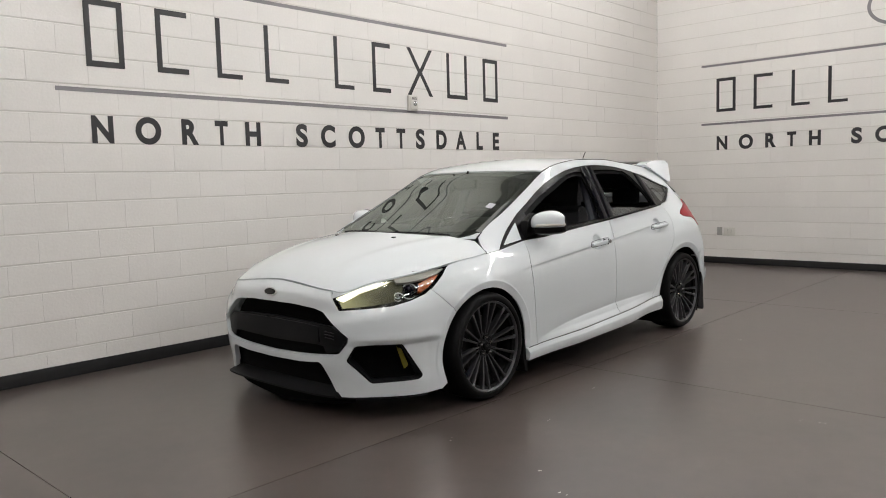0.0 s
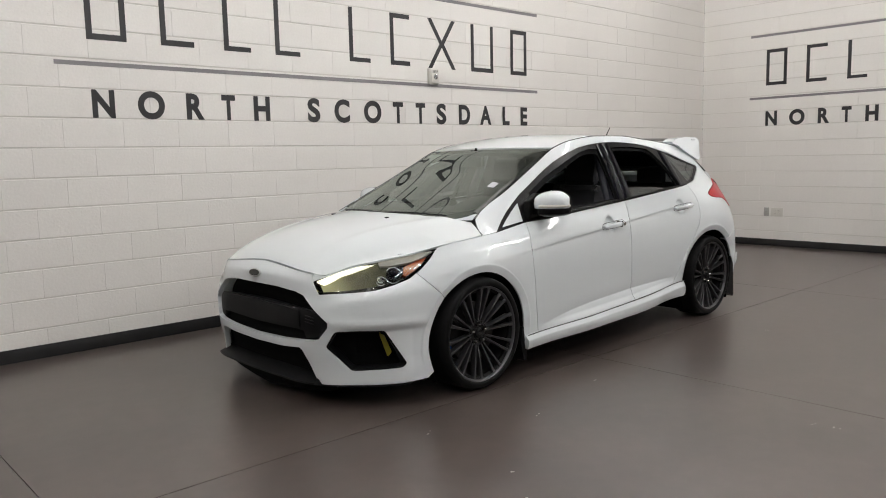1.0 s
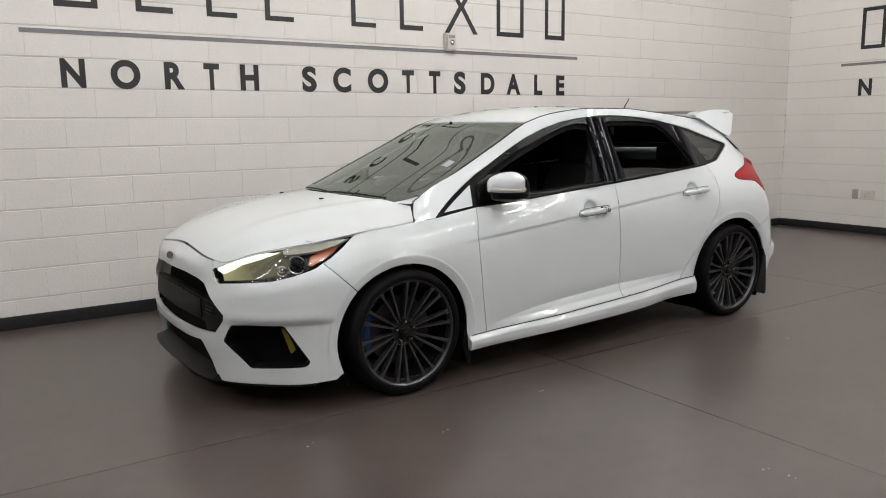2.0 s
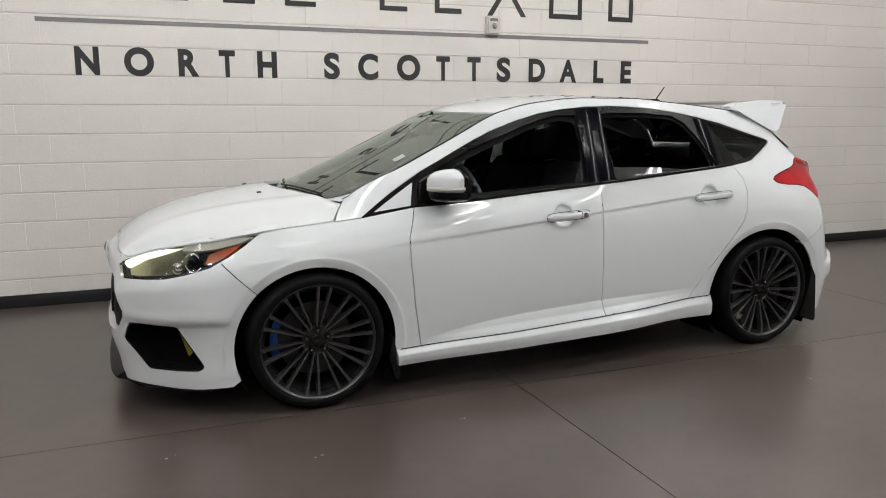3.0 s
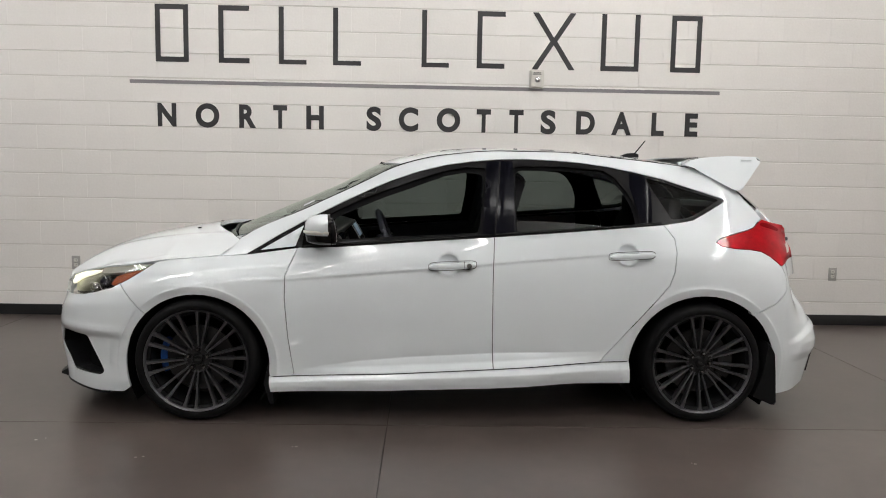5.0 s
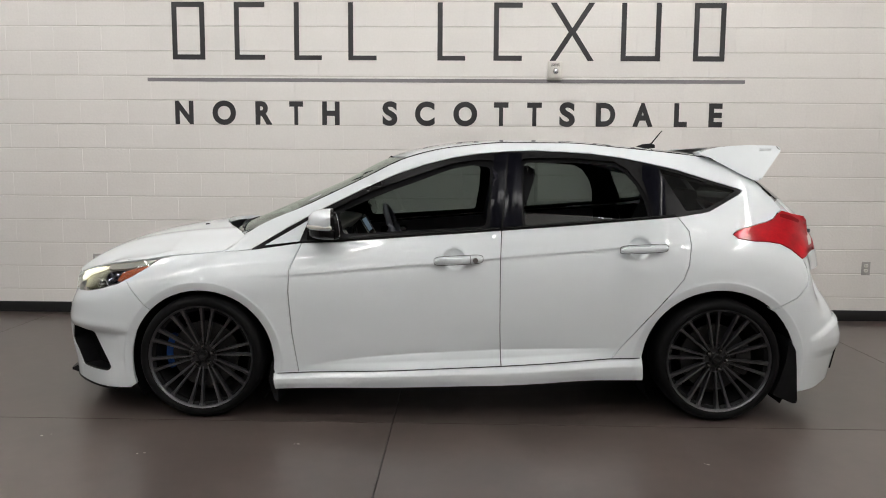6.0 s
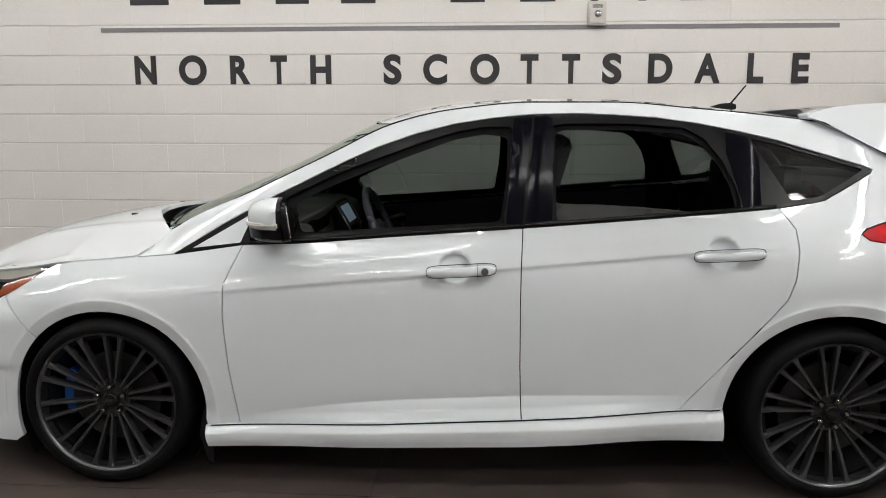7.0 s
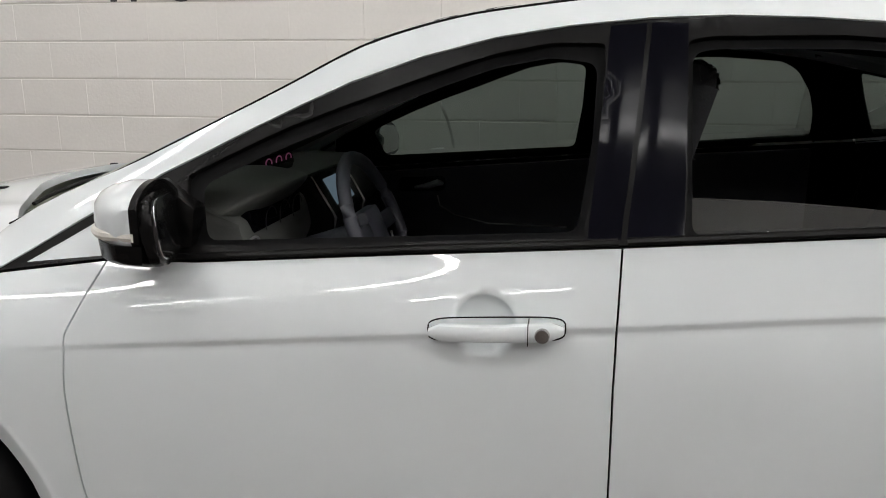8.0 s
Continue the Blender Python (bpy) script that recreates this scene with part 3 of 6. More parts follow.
def crease_lines():
    """Feature lines of the flank, which the panels' meshes follow."""
    xs = np.arange(-0.99, 1.12, 0.012)
    cr = np.interp(xs, [-0.98, -0.13, 0.8, 1.1], [0.760, 0.833, 0.918, 0.94])
    xl = np.arange(-0.74, 0.80, 0.012)
    lo = np.interp(xl, [-0.80, -0.677, -0.489, -0.25, 0.194, 0.751], [0.292, 0.318, 0.342, 0.362, 0.386, 0.398])
    res = [side_pts(zip(xs, cr + k)) for k in (0.004, 0.0, -0.005, -0.010, -0.016, -0.024)] + [side_pts(zip(xl, lo + k)) for k in (0.012, 0.004, 0.0, -0.004, -0.012)] + [side_pts(zip(xl, np.interp(xl, [-0.83, 0.2, 0.76], [0.262, 0.307, 0.343]) + k)) for k in (0.042, 0.036, 0.030, 0.018, 0.008)]
    for c in ((FW, 0.318, 0.366), (1.305, 0.318, 0.386)):
        for k in (0.054, 0.046, 0.039, 0.02):
            res.append(side_pts([p for p in arc(c[0], c[1], c[2] + k, -10, 190, 90)]))
    for hx, hz in ((-0.040, 0.852), (0.892, 0.913)):
        for k in (1.02, 0.93, 0.8, 0.62):
            res.append(side_pts([(hx + 0.056 * k * math.cos(a), hz + 0.053 * k * math.sin(a)) for a in np.linspace(0, 2 * math.pi, 41)]))
    return res


CREASES = crease_lines()
car = tagged(empty("car"), "white five-door hot hatchback with dark grey wheels, parked, lamps lit", "car")
# headlamp outline, shared with the panels round it
def shoulder(x):
    """u, z of the hood's edge at this x on the near flank, just under it."""
    i = int(np.argmin(np.where(_gs < _s[9], np.abs(_ex - x), 9)))
    return (float(_gs[i]), float(_zb[i]))


i_in = at_y(0.47, 0.69)
LAMP_TOP = [shoulder(x) for x in (-2.02, -1.92, -1.82, -1.72, -1.64)]
HOOD_EDGE = [(u, z - 0.003) for u, z in LAMP_TOP]
LAMP_TOP = [(u, min(z - 0.004, h)) for (u, z), h in zip(LAMP_TOP, (0.755, 0.79, 0.82, 0.84, 0.86))]
TIP = (at_x(-1.566, 0.825), 0.825)
LAMP = [(i_in, 0.693)] + LAMP_TOP + [TIP] + side_pts([(-1.62, 0.787), (-1.693, 0.742), (-1.768, 0.703), (-1.86, 0.676), (-1.95, 0.655)]) + [(at_y(0.60, 0.640), 0.640), (at_y(0.51, 0.632), 0.632)]
SEAM_F = side_pts([(-1.724, 0.722), (-1.581, 0.577)])

# front bumper with its openings, one skin round the nose
ARCH_F = (FW, 0.318, 0.366)
ARCH_R = (1.305, 0.318, 0.386)
arch_front = side_pts(arc(*ARCH_F, 200, 137, 10))
hood_lip = [shoulder_u for shoulder_u in [(float(u), float(np.interp(u, _gs, _zb)) - 0.004) for u in np.linspace(0.0, i_in * 0.96, 10)]]
half = hood_lip + [(i_in, 0.693)] + LAMP[::-1][:6] + [SEAM_F[0], SEAM_F[1]] + arch_front[::-1] + side_pts([(-1.70, 0.165)]) + side_pts([(-1.85, 0.156), (-1.98, 0.152)]) + nose_pts([(0.62, 0.152), (0.47, 0.160)]) + [(0.0, 0.160)]
bumper_outline = half + [(-u, z) for u, z in half[::-1] if abs(u) > 1e-6]
UP = nose_pts([(0.36, 0.638), (0.42, 0.622), (0.588, 0.492), (0.585, 0.465), (0.535, 0.402), (0.50, 0.392), (0.25, 0.378)])
up_half = [(0.0, 0.656), (at_y(0.2, 0.652), 0.652)] + UP + [(0.0, 0.372)]
upper_hole = up_half + [(-u, z) for u, z in up_half[::-1] if abs(u) > 1e-6]
lo_half = [(0.0, 0.330)] + nose_pts([(0.25, 0.335), (0.405, 0.348), (0.425, 0.335), (0.492, 0.180)]) + [(0.0, 0.178)]
lower_hole = lo_half + [(-u, z) for u, z in lo_half[::-1] if abs(u) > 1e-6]
fog_hole = rounded(nose_pts([(0.566, 0.362), (0.612, 0.446), (0.70, 0.451)]) + side_pts([(-1.922, 0.447), (-1.812, 0.262), (-1.835, 0.242)]) + nose_pts([(0.655, 0.233)]), 0.016)
fog_far = [(-u, z) for u, z in fog_hole]
bumper = skin("front_bumper", bumper_outline, flank_out(0), PAINT, car, holes=[upper_hole, lower_hole, fog_hole, fog_far], hole_flange=0.028, step=0.018, lines=CREASES + [[(-u, z) for u, z in ln] for ln in CREASES])

# what stands in the openings
skin("grille_backing", shrink(upper_hole, -0.02), flank_out(-0.085), LINER, car, gap=0, flange=0)
bar_half = [(0.0, 0.560)] + nose_pts([(0.30, 0.556), (0.47, 0.545), (0.572, 0.497), (0.572, 0.470), (0.528, 0.408), (0.44, 0.398), (0.425, 0.435), (0.36, 0.440)]) + [(0.0, 0.432)]
grille_bar = skin("grille_bar", bar_half + [(-u, z) for u, z in bar_half[::-1] if abs(u) > 1e-6], flank_out(-0.022), BLACK_PLASTIC, car, gap=0, flange=0.04, label="matt black grille crossbar")
inset_half = [(0.0, 0.552)] + nose_pts([(0.28, 0.549), (0.39, 0.540), (0.40, 0.450)]) + [(0.0, 0.440)]
skin("bar_face", rounded(inset_half + [(-u, z) for u, z in inset_half[::-1] if abs(u) > 1e-6], 0.01), flank_out(-0.014), BLACK_PLASTIC, grille_bar, gap=0, flange=0.012)
for k in range(3):
    z0 = 0.52 - 0.016 * k
    skin("badge_bar", nose_pts([(0.44, z0), (0.50, z0 - 0.008), (0.50, z0 - 0.013), (0.44, z0 - 0.006)]), flank_out(-0.016), RIM_DARK, grille_bar, gap=0, flange=0.004, step=0.01)
skin("intake_backing", shrink(lower_hole, -0.06), flank_out(-0.048), LINER, car, gap=0, flange=0)
for sg in (1, -1):
    fl = [(u * sg, z) for u, z in fog_hole]
    skin("fog_bezel", shrink(fl, -0.003), flank_out(-0.006), BLACK_PLASTIC, car, holes=[shrink(fl, 0.008)], gap=0, flange=0.001, hole_flange=0.085, step=0.012)
    skin("fog_backing", shrink(fl, -0.01), flank_out(-0.088), LINER, car, gap=0, flange=0)
    strip = [(u * sg, z) for u, z in side_pts([(-1.938, 0.420), (-1.912, 0.412), (-1.872, 0.315), (-1.895, 0.292)])]
    skin("fog_lamp", rounded(strip, 0.012), flank_out(-0.050), FOG_YELLOW, car, gap=0, flange=0.03, step=0.01, label="yellow filmed fog lamp")

# splitter under the nose
bm = bmesh.new()
n = 96
us = np.linspace(-float(_s[6]) + 0.01, float(_s[6]) - 0.01, n)
rows = []
for u in us:
    mid = abs(float(flank(u, 0.15)[1])) < 0.505
    k = 1 if mid else 0
    a, b = flank(u, 0.15, -0.06), flank(u, 0.13, 0.034 * (1 if abs(float(flank(u, 0.15)[1])) < 0.5 else 0.0) + 0.003)
    lift = 0.022 if mid else 0.0
    rows.append([bm.verts.new(v) for v in ((a[0], a[1], 0.215 if mid else 0.182), (b[0], b[1], 0.158 + lift * 0.6), (b[0], b[1], 0.150 + lift * 0.5), (a[0], a[1], 0.146))])
for i in range(n - 1):
    for j in range(4):
        bm.faces.new((rows[i][j], rows[i][(j + 1) % 4], rows[i + 1][(j + 1) % 4], rows[i + 1][j]))
bm.faces.new(rows[0]), bm.faces.new(rows[-1][::-1])
bmesh.ops.recalc_face_normals(bm, faces=bm.faces[:])
part("front_splitter", bm, BLACK_PLASTIC, car, "black plastic lip under the bumper")

# maker's badge on the nose: a plain oval
bm = bmesh.new()
prism(bm, [(0.058 * math.cos(a), 0.024 * math.sin(a)) for a in np.linspace(0, 2 * math.pi, 33)[:-1]], 0.008, pose(-2.196, 0, 0.706, 0, 0, 0) @ pose(0, 0, 0, 0, -68, 0) @ pose(0, 0, 0, 0, 0, 90), 0.003)
badge = part("nose_badge", bm, SILVER, car, "plain oval badge with a chrome rim")
bm = bmesh.new()
prism(bm, [(0.05 * math.cos(a), 0.018 * math.sin(a)) for a in np.linspace(0, 2 * math.pi, 33)[:-1]], 0.003, pose(-2.2034, 0, 0.709, 0, 0, 0) @ pose(0, 0, 0, 0, -68, 0) @ pose(0, 0, 0, 0, 0, 90))
part("badge_field", bm, LAMP_BOWL, badge)

# headlamps
for sg in (1, -1):
    lamp = [(u * sg, z) for u, z in LAMP]
    hl = skin("headlight", lamp, flank_out(-0.052), LAMP_BOWL, car, gap=-0.004, flange=0, label="projector headlamp, lit, with amber reflector")
    skin("lens", lamp, flank_out(-0.001), LENS, hl, gap=0.003, flange=0.012).visible_shadow = False
    am = [(u * sg, z) for u, z in side_pts([(-1.625, 0.792), (-1.66, 0.768), (-1.715, 0.735), (-1.775, 0.710), (-1.79, 0.715), (-1.768, 0.752), (-1.69, 0.778)])]
    skin("amber_reflector", am, flank_out(-0.02), AMBER, hl, gap=0, flange=0.02, label="amber side reflector")
    mid = tuple(np.array(LAMP_TOP[1]) * 0.6 + np.array(LAMP_TOP[2]) * 0.4)
    glow = [(at_y(0.480, 0.690), 0.688), (at_y(0.53, 0.722), 0.720)] + [(u, z - 0.003) for u, z in LAMP_TOP[:2] + [mid]] + [(mid[0] + 0.03, mid[1]), (mid[0] - 0.01, mid[1] - 0.012)] + [(u, z - q) for (u, z), q in zip(LAMP_TOP[1::-1], (0.018, 0.026))] + [(at_y(0.55, 0.694), 0.694), (at_y(0.518, 0.674), 0.674)]
    skin("running_lamp", [(u * sg, z) for u, z in glow], flank_out(-0.020), LAMP_GLOW, hl, gap=0, flange=0.012, step=0.014, label="bright lit running lamp strip")
    # reflector bowl, no lamp itself; the glow is in its material
    bowl = [(at_y(0.512, 0.636), 0.636), (at_y(0.476, 0.690), 0.690)] + [(u, z - 0.004) for u, z in LAMP_TOP[:3]] + side_pts([(-1.86, 0.72), (-1.90, 0.675), (-1.96, 0.662)]) + [(at_y(0.60, 0.645), 0.645)]
    skin("low_beam", [(u * sg, z) for u, z in bowl], flank_out(-0.045), LAMP_WARM, hl, gap=0, flange=0.004, step=0.014, label="olive lamp bowl with a warm glow painted in")
    band = [(mid[0] + 0.035, mid[1] + 0.002)] + [(u, z - 0.003) for u, z in LAMP_TOP[2:]] + [(TIP[0] - 0.012, TIP[1] - 0.004)] + [(u, z - q) for (u, z), q in zip(LAMP_TOP[4:1:-1], (0.026, 0.034, 0.032))] + [(mid[0] + 0.045, mid[1] - 0.018)]
    skin("upper_shroud", [(u * sg, z) for u, z in band], flank_out(-0.007), LAMP_BAND, hl, gap=0, flange=0.016, step=0.014, label="satin grey shroud over the lamp")
    for px, pz, pr, mt in ((-1.835, 0.718, 0.036, BLACK_GLOSS), (-1.905, 0.694, 0.020, CHROME)):
        c = flank(at_x(px, pz), pz, -0.036)
        bm = bmesh.new()
        bmesh.ops.create_uvsphere(bm, u_segments=20, v_segments=12, radius=pr)
        ob = part("projector", bm, mt, hl)
        ob.location = (c[0], c[1] * sg, c[2])
        for k0, k1, rr in ((0.6, 2.5, 1.18), (3.4, 5.6, 1.12)):
            bm = bmesh.new()
            tube(bm, [(pr * rr * math.cos(q), 0, pr * rr * math.sin(q)) for q in np.linspace(k0, k1, 14)], 0.0020, 6)
            ob = part("projector_bracket", bm, SILVER, hl)
            ob.matrix_basis = pose(c[0] - 0.012, c[1] * sg - 0.018 * sg, c[2], 0, 0, -42 * sg)
    for q in (0.012, 0.024):
        bm = bmesh.new()
        ln = side_pts(zip(np.linspace(-1.76, -1.62, 10), np.linspace(0.793, 0.808, 10) + q * np.linspace(1, 0.4, 10)))
        tube(bm, [(p[0], p[1] * sg, p[2]) for p in flank_out(-0.009)(np.array(ln))], 0.0016, 6)
        part("shroud_line", bm, CHROME, hl)

# strip between headlamp and hood
brow = [(i_in, 0.695)] + [(float(u), float(np.interp(u, _gs, _zb)) + 0.02) for u in np.linspace(i_in * 0.98, HOOD_EDGE[0][0], 5)] + [(u, z + 0.023) for u, z in HOOD_EDGE] + [(TIP[0], TIP[1] + 0.02)] + LAMP_TOP[::-1]


def brow_surface(p):
    """Follows the flank and turns in under the edge of the hood."""
    zb = np.interp(np.abs(p[:, 0]), _gs, _zb) - 0.003
    over = np.maximum(p[:, 1] - zb, 0)
    z = np.minimum(p[:, 1], zb) - 0.12 * over
    a, b = flank(p[:, 0], z), flank(p[:, 0], z, -0.05)
    return a + (b - a) * (over / 0.05)[:, None]


both("lamp_brow", brow, brow_surface, PAINT, car, gap=0, flange=0.0, step=0.008)

# front wings
low_edge = side_pts([(-1.693, 0.742), (-1.62, 0.787)])
tops = [shoulder(x) for x in (-1.54, -1.46, -1.38, -1.30)]
fender_line = [SEAM_F[0]] + low_edge + [TIP] + [(u, z - 0.003) for u, z in tops] + [(at_x(-1.222, 0.874), 0.874)] + side_pts([(-1.085, 0.884), (-0.95, 0.903), (-0.822, 0.922), (-0.838, 0.88), (-0.875, 0.788), (-0.876, 0.673), (-0.859, 0.47), (-0.828, 0.263), (-0.952, 0.257)]) + side_pts(arc(*ARCH_F, -6, 133, 20)) + [SEAM_F[1]]
both("front_wing", fender_line, flank_out(0), PAINT, car, lines=CREASES, step=0.016)

# doors
DOOR_SEAM = [(0.198, 0.995), (0.193, 0.86), (0.191, 0.742), (0.193, 0.5), (0.200, 0.307)]
front_door = side_pts([(-0.822, 0.922), (-0.838, 0.88), (-0.875, 0.788), (-0.876, 0.673), (-0.859, 0.47), (-0.828, 0.262), (-0.329, 0.281)] + DOOR_SEAM[::-1] + [(-0.2, 0.965), (-0.62, 0.931)])
REAR_SEAM = [(0.76, 0.343), (0.91, 0.52), (1.059, 0.695), (1.11, 0.76), (1.135, 0.83), (1.15, 0.93), (1.145, 1.0), (1.095, 1.070)]
rear_door = side_pts(DOOR_SEAM + REAR_SEAM + [(0.6, 1.027)])
fd, fd2 = both("front_door", front_door, flank_out(0), PAINT, car, lines=CREASES, step=0.013)
rd, rd2 = both("rear_door", rear_door, flank_out(0), PAINT, car, lines=CREASES, step=0.013)
for door, sg in ((fd, -1), (fd2, 1), (rd, -1), (rd2, 1)):
    x0, x1, z0, z1 = (-0.140, 0.101, 0.826, 0.868) if door in (fd, fd2) else (0.797, 1.030, 0.890, 0.929)
    rise = 0.007
    c = -float(flank(at_x(x0, z0 + 0.02), z0 + 0.02)[1])
    c2 = -float(flank(at_x(x1, z0 + 0.02), z0 + 0.02)[1])
    bm = bmesh.new()
    secs, n = [], 22
    for i in range(n + 1):
        t = i / n
        x = x0 + (x1 - x0) * t
        y = (c * (1 - t) + c2 * t) + 0.012 + 0.020 * math.sin(math.pi * min(max(t, 0.02), 0.98)) ** 0.45
        hz = (0.5 * (z1 - z0) - 0.004) * min(1, (math.sin(math.pi * min(max(t, 0.012), 0.988)) * 3.2) ** 0.5) * (0.92 if 0.12 < t < 0.62 else 1.0)
        zc = (z0 + z1) / 2 + rise * (t - 0.5) * 2
        ring = []
        for k in range(12):
            a = 2 * math.pi * k / 12
            ca, sa = math.cos(a), math.sin(a)
            ring.append(bm.verts.new((x, sg * (y + 0.012 * math.copysign(abs(ca) ** 0.6, ca)), zc + hz * math.copysign(abs(sa) ** 0.7, sa))))
        secs.append(ring)
    for i in range(n):
        for k in range(12):
            bm.faces.new((secs[i][k], secs[i][(k + 1) % 12], secs[i + 1][(k + 1) % 12], secs[i + 1][k]))
    bm.faces.new(secs[0]), bm.faces.new(secs[-1])
    bmesh.ops.recalc_face_normals(bm, faces=bm.faces[:])
    hd = part("door_handle", bm, PAINT, door)
    # thin dark gasket round the ends of the handle
    bm = bmesh.new()
    ring = []
    for i in range(40):
        a = 2 * math.pi * i / 40
        ca, sa = math.cos(a), math.sin(a)
        x = (x0 + x1) / 2 + (x1 - x0 + 0.006) / 2 * math.copysign(abs(ca) ** 0.35, ca)
        t = (x - x0) / (x1 - x0)
        z = (z0 + z1) / 2 + rise * (t - 0.5) * 2 + (z1 - z0 + 0.004) / 2 * math.copysign(abs(sa) ** 0.5, sa)
        ring.append((x, sg * (c * (1 - t) + c2 * t + 0.008), z))
    tube(bm, ring, 0.0015, 6, closed=True)
    part("handle_gasket", bm, BLACK_TRIM, door)
    if door is fd:
        bm = bmesh.new()
        lathe(bm, [(0.0, -0.006), (0.012, -0.006), (0.0135, -0.002), (0.0135, 0.01), (0.0, 0.01)], 20, closed=False)
        lk = part("lock_cylinder", bm, NUT, door, "round metal key lock")
        lk.location = (0.064, -(c2 + 0.040), 0.850)
        part("lock_seam", box_bm(0.0385, 0.0400, -(c2 + 0.043), -(c2 + 0.0), 0.830, 0.870), BLACK_TRIM, door)

# body side: screen pillar, roof rail, tail pillar and rear quarter in one pressing
rail = [(x, float(rail_z(x)) - 0.002) for x in np.linspace(-1.205, 1.30, 38)]
tail_edge = [(1.38, 1.338), (1.46, 1.312), (1.55, 1.248), (1.625, 1.165), (1.660, 1.105)]
LIGHT_UP = [(1.660, 1.105), (1.628, 1.086), (1.598, 1.060), (1.555, 1.046), (1.50, 1.034), (1.43, 1.016), (1.387, 1.002)]
LIGHT_LOW = [(1.366, 0.985), (1.39, 0.965), (1.47, 0.953), (1.55, 0.948), (1.61, 0.938), (1.66, 0.912), (1.70, 0.880), (1.722, 0.862)]
SEAM_R = [(1.722, 0.862), (1.742, 0.82), (1.750, 0.775), (1.738, 0.73), (1.68, 0.668), (1.555, 0.606)]
WINDOW_LINE = [(1.095, 1.070), (1.225, 1.088), (1.265, 1.096), (1.448, 1.19), (1.458, 1.203), (1.435, 1.214), (1.27, 1.262), (1.13, 1.300), (0.98, 1.330), (0.833, 1.355), (0.69, 1.372), (0.537, 1.382), (0.39, 1.387), (0.242, 1.383), (0.09, 1.370), (-0.053, 1.350), (-0.2, 1.317), (-0.348, 1.272), (-0.45, 1.230), (-0.55, 1.182), (-0.65, 1.132), (-0.747, 1.085), (-0.92, 0.987), (-1.085, 0.884)]
body_side = [(at_x(-1.222, 0.874), 0.874)] + side_pts(rail + tail_edge + LIGHT_UP[1:] + LIGHT_LOW + SEAM_R[1:] + arc(*ARCH_R, 52, 184, 22) + [(0.90, 0.345)] + REAR_SEAM + WINDOW_LINE[1:])
both("body_side", body_side, flank_out(0), PAINT, car, lines=CREASES, step=0.018, flange=0.045)

# side skirts
skirt = side_pts([(-0.952, 0.2570), (-0.828, 0.2605), (-0.329, 0.2800), (0.2, 0.3063), (0.76, 0.3425), (0.915, 0.3455), (0.922, 0.235), (0.70, 0.236), (0.534, 0.232), (0.2, 0.214), (-0.4, 0.198), (-0.944, 0.183)])


def skirt_surface(p):
    z = p[:, 1]
    q = flank(p[:, 0], z)
    x = q[:, 0]
    hi = np.interp(x, [-0.95, 0.2, 0.92], [0.255, 0.304, 0.343])
    lo_ = np.interp(x, [-0.95, 0.2, 0.6, 0.92], [0.183, 0.214, 0.234, 0.235])
    t = np.clip((hi - z) / (hi - lo_), 0, 1)
    tuck = np.interp(x, [0.35, 0.62, 0.92], [0, 1, 0.6])
    out = np.interp(t, [0, 0.26, 0.34, 0.9, 1.0], [0.010, 0.030, 0.033, 0.030, 0.020])
    return flank(p[:, 0], z, out - 0.010 * tuck * t ** 2)


_kx = np.arange(-0.94, 0.915, 0.014)
_khi, _klo = np.interp(_kx, [-0.95, 0.2, 0.92], [0.255, 0.304, 0.343]), np.interp(_kx, [-0.95, 0.2, 0.6, 0.92], [0.183, 0.214, 0.234, 0.235])
skirt_lines = [side_pts(zip(_kx, _khi + (_klo - _khi) * k)) for k in (0.06, 0.24, 0.29, 0.35, 0.88)]
both("side_skirt", skirt, skirt_surface, PAINT, car, flange=0.07, gap=-0.002, lines=skirt_lines)
# thin black strip drawing the shadow line between doors and skirt
SILL_LINE = [(-0.935, 0.262), (-0.828, 0.2665), (-0.329, 0.2855), (0.2, 0.312), (0.76, 0.348), (0.905, 0.351)]
for sg in (-1, 1):
    bm = bmesh.new()
    tube(bm, [(p[0], -p[1] * sg, p[2]) for p in flank_out(0.0115)(np.array(side_pts(zip(np.linspace(-0.935, 0.905, 60), np.interp(np.linspace(-0.935, 0.905, 60), [q[0] for q in SILL_LINE], [q[1] - 0.0015 for q in SILL_LINE])))))], 0.0024, 6)
    part("sill_seal", bm, SEAL, car)

# window surrounds, one black frame a side, with its openings
FRONT_OPEN = rounded(side_pts([(-0.610, 0.966), (-0.25, 0.990), (0.118, 1.014), (0.140, 1.17), (0.146, 1.306), (0.06, 1.316), (-0.05, 1.299), (-0.15, 1.268), (-0.249, 1.233), (-0.364, 1.192), (-0.477, 1.146), (-0.60, 1.090), (-0.645, 1.066)]), 0.022)
FRONT_HOLE = rounded(side_pts([(-0.652, 0.958), (-0.25, 0.982), (0.128, 1.008), (0.152, 1.17), (0.160, 1.340), (0.06, 1.342), (-0.05, 1.324), (-0.15, 1.297), (-0.248, 1.267), (-0.361, 1.229), (-0.474, 1.186), (-0.60, 1.127), (-0.682, 1.086)]), 0.012)
REAR_HOLE = rounded(side_pts([(0.308, 1.012), (0.312, 1.345), (0.36, 1.352), (0.60, 1.352), (0.80, 1.338), (0.865, 1.305), (0.920, 1.235), (0.955, 1.15), (0.966, 1.058), (0.6, 1.032)]), 0.014)
REAR_OPEN = rounded(side_pts([(0.318, 1.016), (0.322, 1.322), (0.36, 1.330), (0.60, 1.330), (0.79, 1.318), (0.845, 1.292), (0.90, 1.23), (0.935, 1.15), (0.948, 1.062), (0.6, 1.036)]), 0.022)
